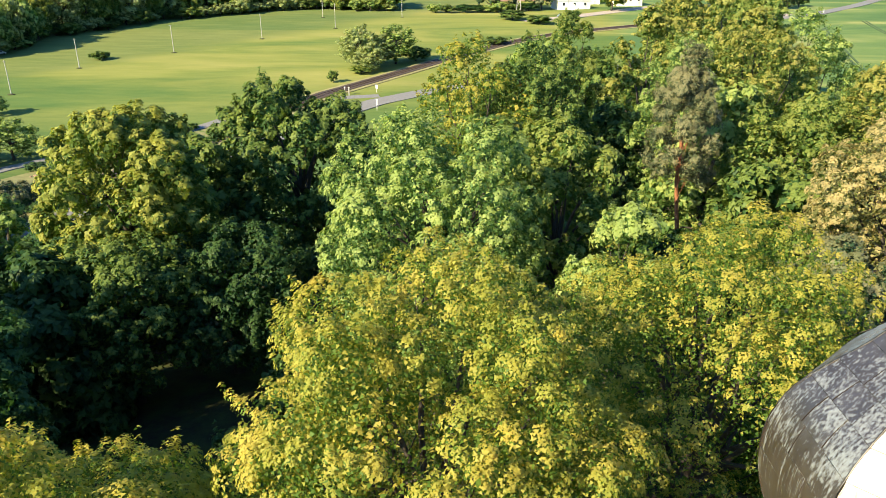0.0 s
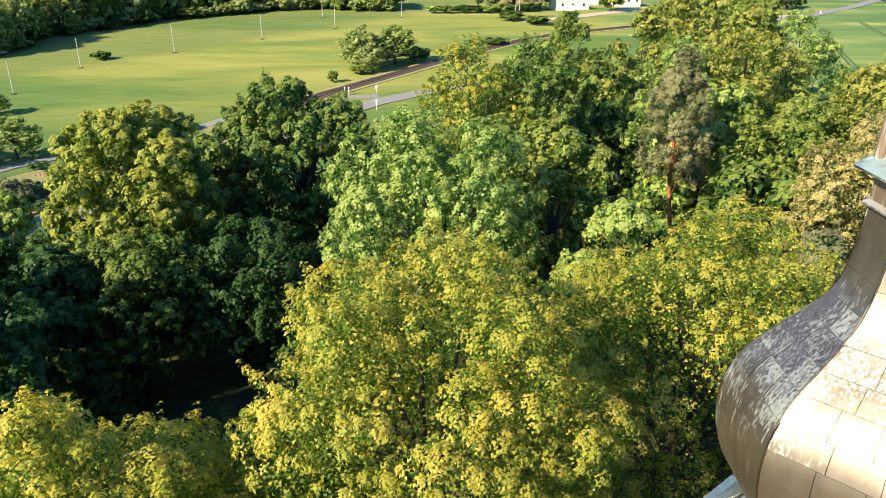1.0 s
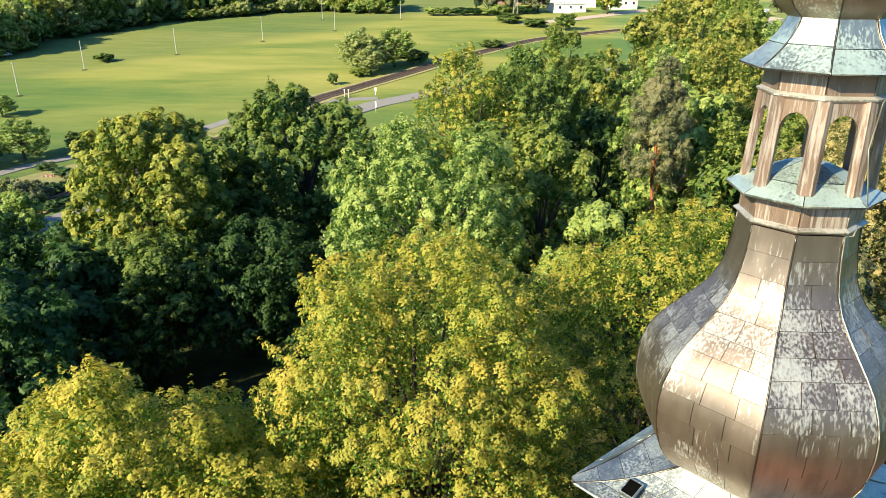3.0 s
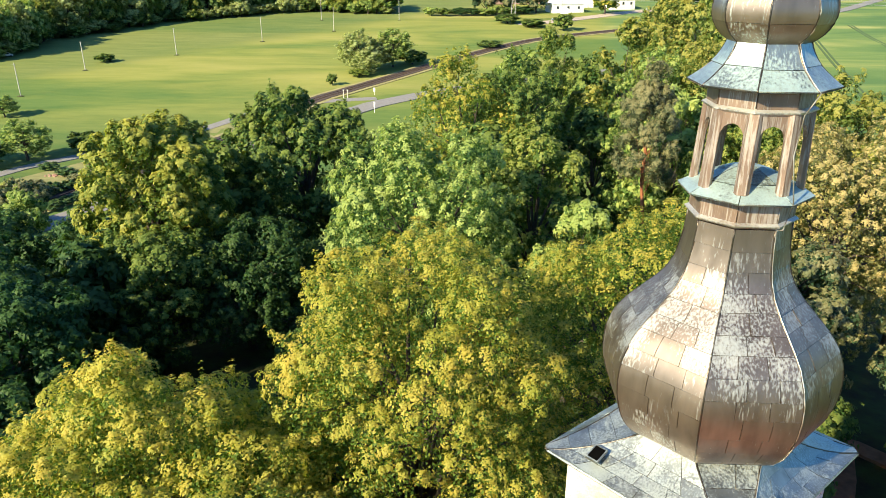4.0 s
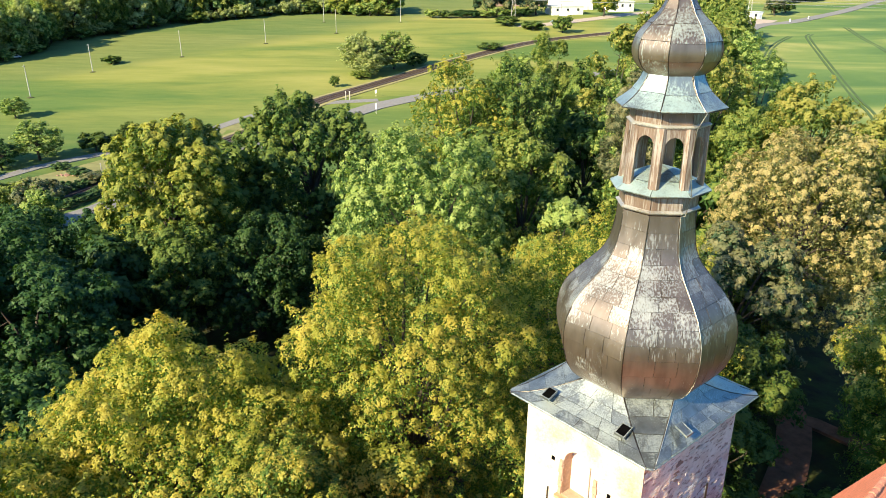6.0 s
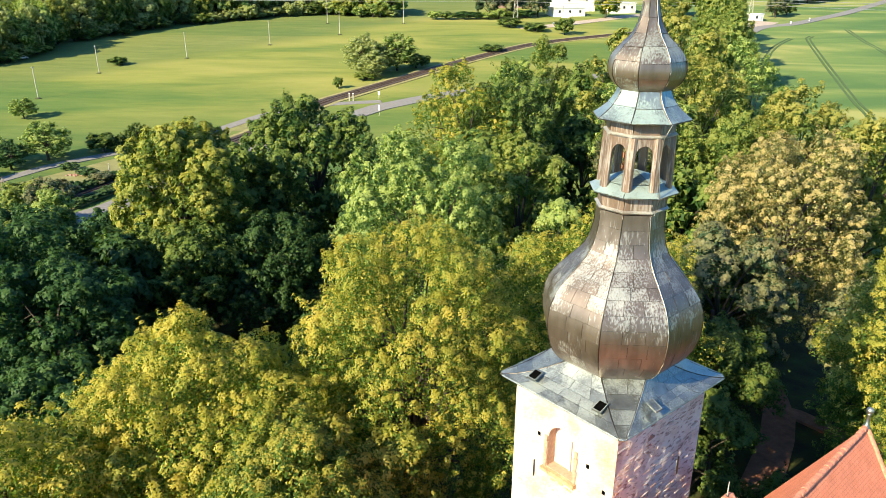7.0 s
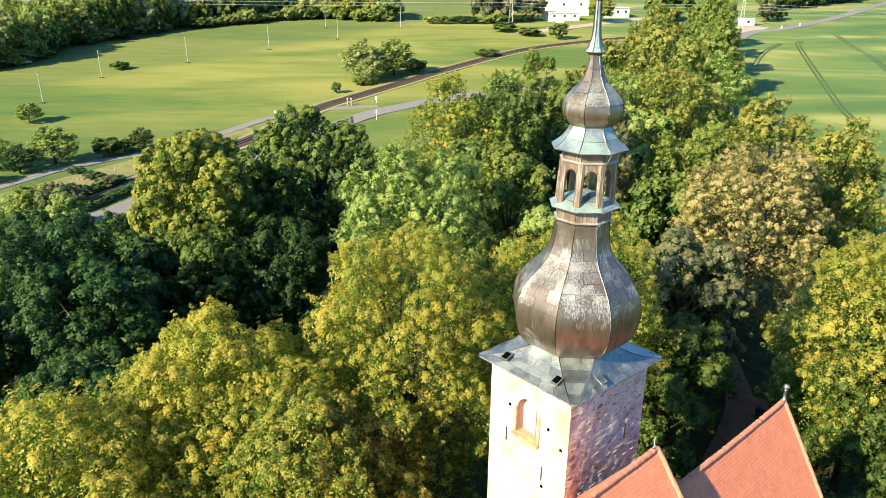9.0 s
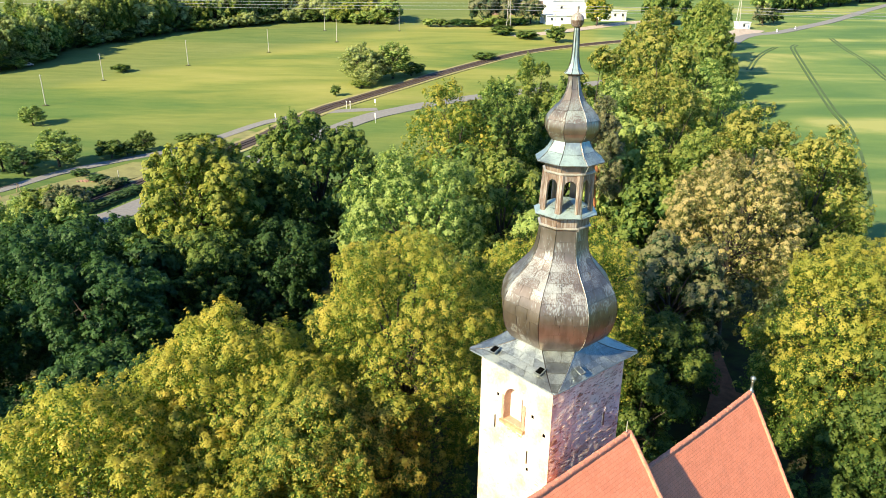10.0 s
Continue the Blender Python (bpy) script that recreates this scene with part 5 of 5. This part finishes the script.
for i, (rad, high) in enumerate(((4.0, 9.0), (4.0, 8.0), (4.0, 10.0), (4.0, 7.0))):
    me, centre = crown_mesh("crown", 300 + i, rad, high, 12, 115, 22, 0.66, DARK_GREEN, 0.68)
    SOURCES.append({"crown": me, "trunk": trunk_mesh("trunk", 300 + i, high / 2 + 2.0, centre, 0.28, BARK), "half": high / 2})


ROW = []
for i, (rad, high) in enumerate(((4.0, 11.0), (4.0, 10.0), (4.0, 12.0))):
    me, centre = crown_mesh("crown", 320 + i, rad, high, 18, 340, 30, 0.27, DARK_GREEN, 0.38)
    ROW.append({"crown": me, "trunk": trunk_mesh("trunk", 320 + i, high / 2 + 2.0, centre, 0.25, BARK), "half": high / 2})


def far_tree(x, y, high, wide, leaves, i, label="distant green tree at the meadow's edge", kind="field_tree"):
    src = ROW[i % 3] if (y < 300 and high > 5) or (high > 19 and y < 360) else SOURCES[i % 4]
    s = (wide / 4.0, wide / 4.0, high / (2 * src["half"] + 1.0))
    copied_tree(kind, label, x, y, ground_z(x, y) + high, s, i * 1.7, src, leaves)


rng = random.Random(5)
n = 0
# mostly pale leaf palettes put the distance haze into the belt's colours
BELT = [(-233.5, 250), (-197.9, 282), (-192.7, 299.3), (-197.1, 333.9), (-185.4, 351.6), (-174.1, 374.6), (-157.5, 398.5), (-138.8, 412.3), (-117.4, 435.2), (-90.9, 446), (-68.2, 440), (-47.6, 438)]
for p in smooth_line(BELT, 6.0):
    far_tree(p.x + rng.uniform(1, 5), p.y + rng.uniform(-5, 0), rng.uniform(4, 8), rng.uniform(3.5, 5.5), rng.choice([MAPLE, LIME_GREEN, SAGE, SHADED_GREEN]), n, "bushy shrub at the foot of the belt", "bush")
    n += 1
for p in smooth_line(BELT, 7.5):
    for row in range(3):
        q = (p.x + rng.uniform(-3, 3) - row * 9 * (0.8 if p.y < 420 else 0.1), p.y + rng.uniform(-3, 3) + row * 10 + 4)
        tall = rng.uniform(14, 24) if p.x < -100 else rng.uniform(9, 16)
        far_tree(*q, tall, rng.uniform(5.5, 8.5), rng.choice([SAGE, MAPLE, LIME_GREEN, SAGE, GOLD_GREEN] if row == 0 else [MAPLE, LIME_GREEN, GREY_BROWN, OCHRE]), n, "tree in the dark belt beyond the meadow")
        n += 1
for x, y, h, w, lv in ((-42.3, 267, 14.5, 7.2, SAGE), (-38.2, 262, 9.5, 5.5, SAGE), (-30.1, 277, 14.0, 7.6, MAPLE), (-36.2, 272, 11.0, 6.0, SAGE), (-22.6, 283, 5.0, 5.0, DARK_GREEN), (-48.6, 242.5, 4.0, 1.6, DARK_GREEN), (-40.7, 258, 2.6, 3.6, LIME_GREEN), (9.6, 322, 3.0, 5.0, DARK_GREEN),
                       (-145.2, 282, 3.0, 3.4, DARK_GREEN), (49.5, 374, 8.0, 4.5, DARK_GREEN), (201.5, 466, 6.5, 5.0, DARK_GREEN), (188.6, 452, 12.0, 5.5, GREY_BROWN), (35.4, 384, 4.0, 6.0, DARK_GREEN), (22.6, 398, 5.0, 6.0, DARK_GREEN),
                       (-108.7, 155, 9.5, 5.4, MAPLE), (-113, 146, 6.5, 3.8, BLUE_GREEN), (-98.5, 163.5, 4.6, 3.6, SHADED_GREEN), (-92.4, 171, 5.8, 3.1, SHADED_GREEN), (-138.5, 198, 6.0, 3.6, MAPLE), (-121, 150, 7.0, 5.0, MAPLE),
                       (-119, 134, 6.0, 4.6, MAPLE), (-95.5, 166.5, 3.6, 2.6, SHADED_GREEN)):
    far_tree(x, y, h, w, lv, n, "lone bushy tree in the open meadow")
    n += 1
for p in smooth_line([(-19.1, 428), (-1.9, 430), (18.4, 434), (34.6, 440)], 6):
    far_tree(p.x, p.y, rng.uniform(3.5, 6), rng.uniform(4, 5.5), rng.choice([DARK_GREEN, MAPLE, BLUE_GREEN]), n, "low bush on the far bank", "bush")
    n += 1
for x, y, h, w, lv in ((12.2, 442, 17, 8, GREY_BROWN), (28.5, 446, 18, 8, GREY_BROWN), (42.6, 446, 15, 7, GREY_BROWN), (82.6, 440, 16, 7, LINDEN), (120.6, 450, 20, 8, DARK_GREEN), (133.5, 455, 22, 9, DARK_GREEN), (59.9, 92, 20, 7, LIME_GREEN),
                       (51.5, 150, 30, 8, LIME_GREEN), (61.4, 175, 32, 8, OCHRE), (41.4, 165, 28, 8, OCHRE), (73.3, 205, 32, 9, LIME_GREEN), (59.2, 225, 30, 9, OCHRE), (85.2, 240, 32, 9, LIME_GREEN), (95.1, 275, 32, 9, LIME_GREEN), (79.1, 285, 28, 9, OCHRE),
                       (35.5, 150, 26, 8, LIME_GREEN), (23.5, 140, 26, 8, DARK_GREEN), (-0.1, 98, 24, 8, DARK_GREEN), (109, 315, 28, 9, DARK_GREEN), (123.9, 350, 26, 8, LIME_GREEN)):
    far_tree(x, y, h, w, lv, n, "tall tree in the row towards the works")
    n += 1
for p in smooth_line([(228.3, 520), (268.2, 555), (318.1, 600), (377.9, 650), (467.8, 700)], 11):
    for row in range(2):
        far_tree(p.x + rng.uniform(-4, 4) - 12, p.y + rng.uniform(-4, 4) + row * 10, rng.uniform(9, 16), rng.uniform(6, 8), rng.choice([DARK_GREEN, MAPLE, BLUE_GREEN]), n, "tree along the far road")
        n += 1
for p in smooth_line([(-427.6, 560), (-307.1, 600), (-205.7, 620), (-104.3, 640), (-2.8, 640), (117.9, 660), (247.7, 720), (417.6, 760)], 16):
    far_tree(p.x + rng.uniform(-6, 6), p.y + rng.uniform(-6, 6), rng.uniform(10, 18), rng.uniform(8, 11), rng.choice([DARK_GREEN, MAPLE, BLUE_GREEN]), n, "tree of the far wood on the rise")
    n += 1

# garden between the lane and the lower road
for pts in ([(-88.7, 124.8), (-87, 131), (-85, 138.8)], [(-83.4, 116.5), (-81.2, 124), (-79.1, 132.6)]):
    for p in smooth_line(pts, 1.5):
        far_tree(p.x, p.y, rng.uniform(1.4, 1.8), 1.5, HEDGE, n, "clipped dark hedge plant beside the road", "hedge_plant")
        n += 1
for x, y, h, w, lv, label in ((-99.2, 146.5, 1.6, 1.9, HEDGE, "low dark shrub beside the rock bed"), (-92.6, 141.4, 1.7, 2.1, HEDGE, "low dark shrub beside the rock bed"), (-86.2, 134.3, 2.6, 2.4, GREY_BROWN, "rounded pale green garden bush"),
                              (-88.6, 127.9, 2.2, 1.8, BLUE_GREEN, "grey-green bush inside the hedge"), (-87.6, 119.5, 4.5, 3.2, GREY_BROWN, "brownish garden shrub by the road"), (-93.1, 117, 5.0, 3.6, LIME_GREEN, "yellow-green leafy garden shrub"),
                              (-84.5, 182.5, 2.2, 3.0, DARK_GREEN, "dark bush on the bank by the lane"), (-79.4, 185.1, 2.0, 2.8, DARK_GREEN, "dark bush on the bank by the lane")):
    far_tree(x, y, h, w, lv, n, label, "garden_bush")
    n += 1
bed = thing("rock_bed", "small bed of pinkish stones in the lawn", "rock bed", (-95.5, 141.2, ground_z(-95.5, 141.2)))
for i in range(14):
    a, d = i * 2.4, 0.25 + 0.13 * i
    part("stone", Shape().lathe((math.cos(a) * d, math.sin(a) * d * 0.7, 0.05), [(-0.2, 0.25), (0.05, 0.32 + 0.02 * (i % 4)), (0.22, 0.2), (0.30, 0.0)], 6).mesh("stone", ROCK), bed)
swing = thing("wooden_swing", "brown timber garden frame on the grass", "swing", (-107.2, 128.5, ground_z(-107.2, 128.5)), "", "", 1.2)
for x in (-2.6, 2.6):
    for y in (-0.8, 0.8):
        part("leg", Shape().tube([(x, y, -0.2), (x, 0, 2.2)], [0.10, 0.08], 6).mesh("leg", WOOD), swing)
part("beam", Shape().tube([(-2.9, 0, 2.2), (2.9, 0, 2.2)], [0.10, 0.10], 6).mesh("beam", WOOD), swing)
gp = thing("garden_post", "slim pale post in the lawn", "post", (-87.6, 142.3, ground_z(-87.6, 142.3)))
part("shaft", Shape().tube([(0, 0, -0.3), (0, 0, 2.6)], [0.12, 0.10], 7).mesh("shaft", POLE_GREY), gp)
part("knob", Shape().lathe((0, 0, 2.66), [(-0.1, 0.04), (0, 0.14), (0.1, 0.02)], 8).mesh("knob", POLE_GREY), gp)

# ---- stones of the tower's walls ----
def stone_mesh(seed, material):
    rng = random.Random(seed)
    bm = bmesh.new()
    bmesh.ops.create_cube(bm, size=1.0)
    bmesh.ops.bevel(bm, geom=bm.edges[:], offset=0.10, segments=1, affect="EDGES")
    for v in bm.verts:
        v.co += Vector((rng.uniform(-0.07, 0.07), rng.uniform(-0.07, 0.07), rng.uniform(-0.07, 0.07)))
    me = bpy.data.meshes.new("stone")
    bm.to_mesh(me)
    bm.free()
    me.materials.append(material)
    return me


STONES = [stone_mesh(i, STONE) for i in range(7)]
DARK_STONES = [stone_mesh(20 + i, STONE_DARK) for i in range(7)]


def lay_stones(parent, p, q, z0, z1, count, seed, keep, kinds):
    rng = random.Random(seed)
    d = q - p
    out = Vector((d.y, -d.x)).normalized()
    turn = math.atan2(d.y, d.x)
    made, tries = 0, 0
    while made < count and tries < count * 12:
        tries += 1
        u, z = rng.uniform(0.15, d.length - 0.15), rng.uniform(z0, z1)
        if rng.random() > keep(u, z):
            continue
        w, h = rng.uniform(0.14, 0.42), rng.uniform(0.05, 0.11)
        c = p + d.normalized() * u + out * rng.uniform(-0.052, -0.026)
        m = Matrix.Translation((c.x, c.y, z)) @ Matrix.Rotation(turn, 4, "Z") @ Matrix.Rotation(rng.uniform(-0.12, 0.05), 4, "Y") @ Matrix.Diagonal((w, 0.115, h, 1))
        part("stone", kinds[rng.randrange(7)], parent, "", m)
        made += 1


lay_stones(RUBBLE, WALL[1], WALL[2], 9.0, 19.5, 300, 3, lambda u, z: 0.45 + 0.55 * (noise.noise((u * 0.9, z * 0.9, 4.0)) > -0.15), STONES)
lay_stones(PLASTER_WALL, WALL[0], WALL[1], 9.0, 16.0, 120, 4, lambda u, z: 1.0 if noise.noise((u * 0.8, z * 0.7, 9.0)) > -0.08 + 0.10 * (z - 14) else 0.0, DARK_STONES)
OCHRE_STONES = [stone_mesh(40 + i, SILL) for i in range(7)]
RED_STONES = [stone_mesh(60 + i, ROCK) for i in range(7)]
lay_stones(PLASTER_WALL, WALL[0], WALL[1], 16.25, 16.58, 16, 7, lambda u, z: 1.0 if 1.85 < u < 3.1 else 0.0, OCHRE_STONES)
# this narrow column of red stones stands for a rust stain
lay_stones(RUBBLE, WALL[1], WALL[2], 17.9, 19.3, 14, 8, lambda u, z: 1.0 if 1.82 < u < 2.12 else 0.0, RED_STONES)
lay_stones(RUBBLE, WALL[1], WALL[2], 11.0, 17.5, 60, 9, lambda u, z: 1.0 if u < 0.5 + 0.2 * noise.noise((z, 0.0, 3.0)) else 0.0, RED_STONES)
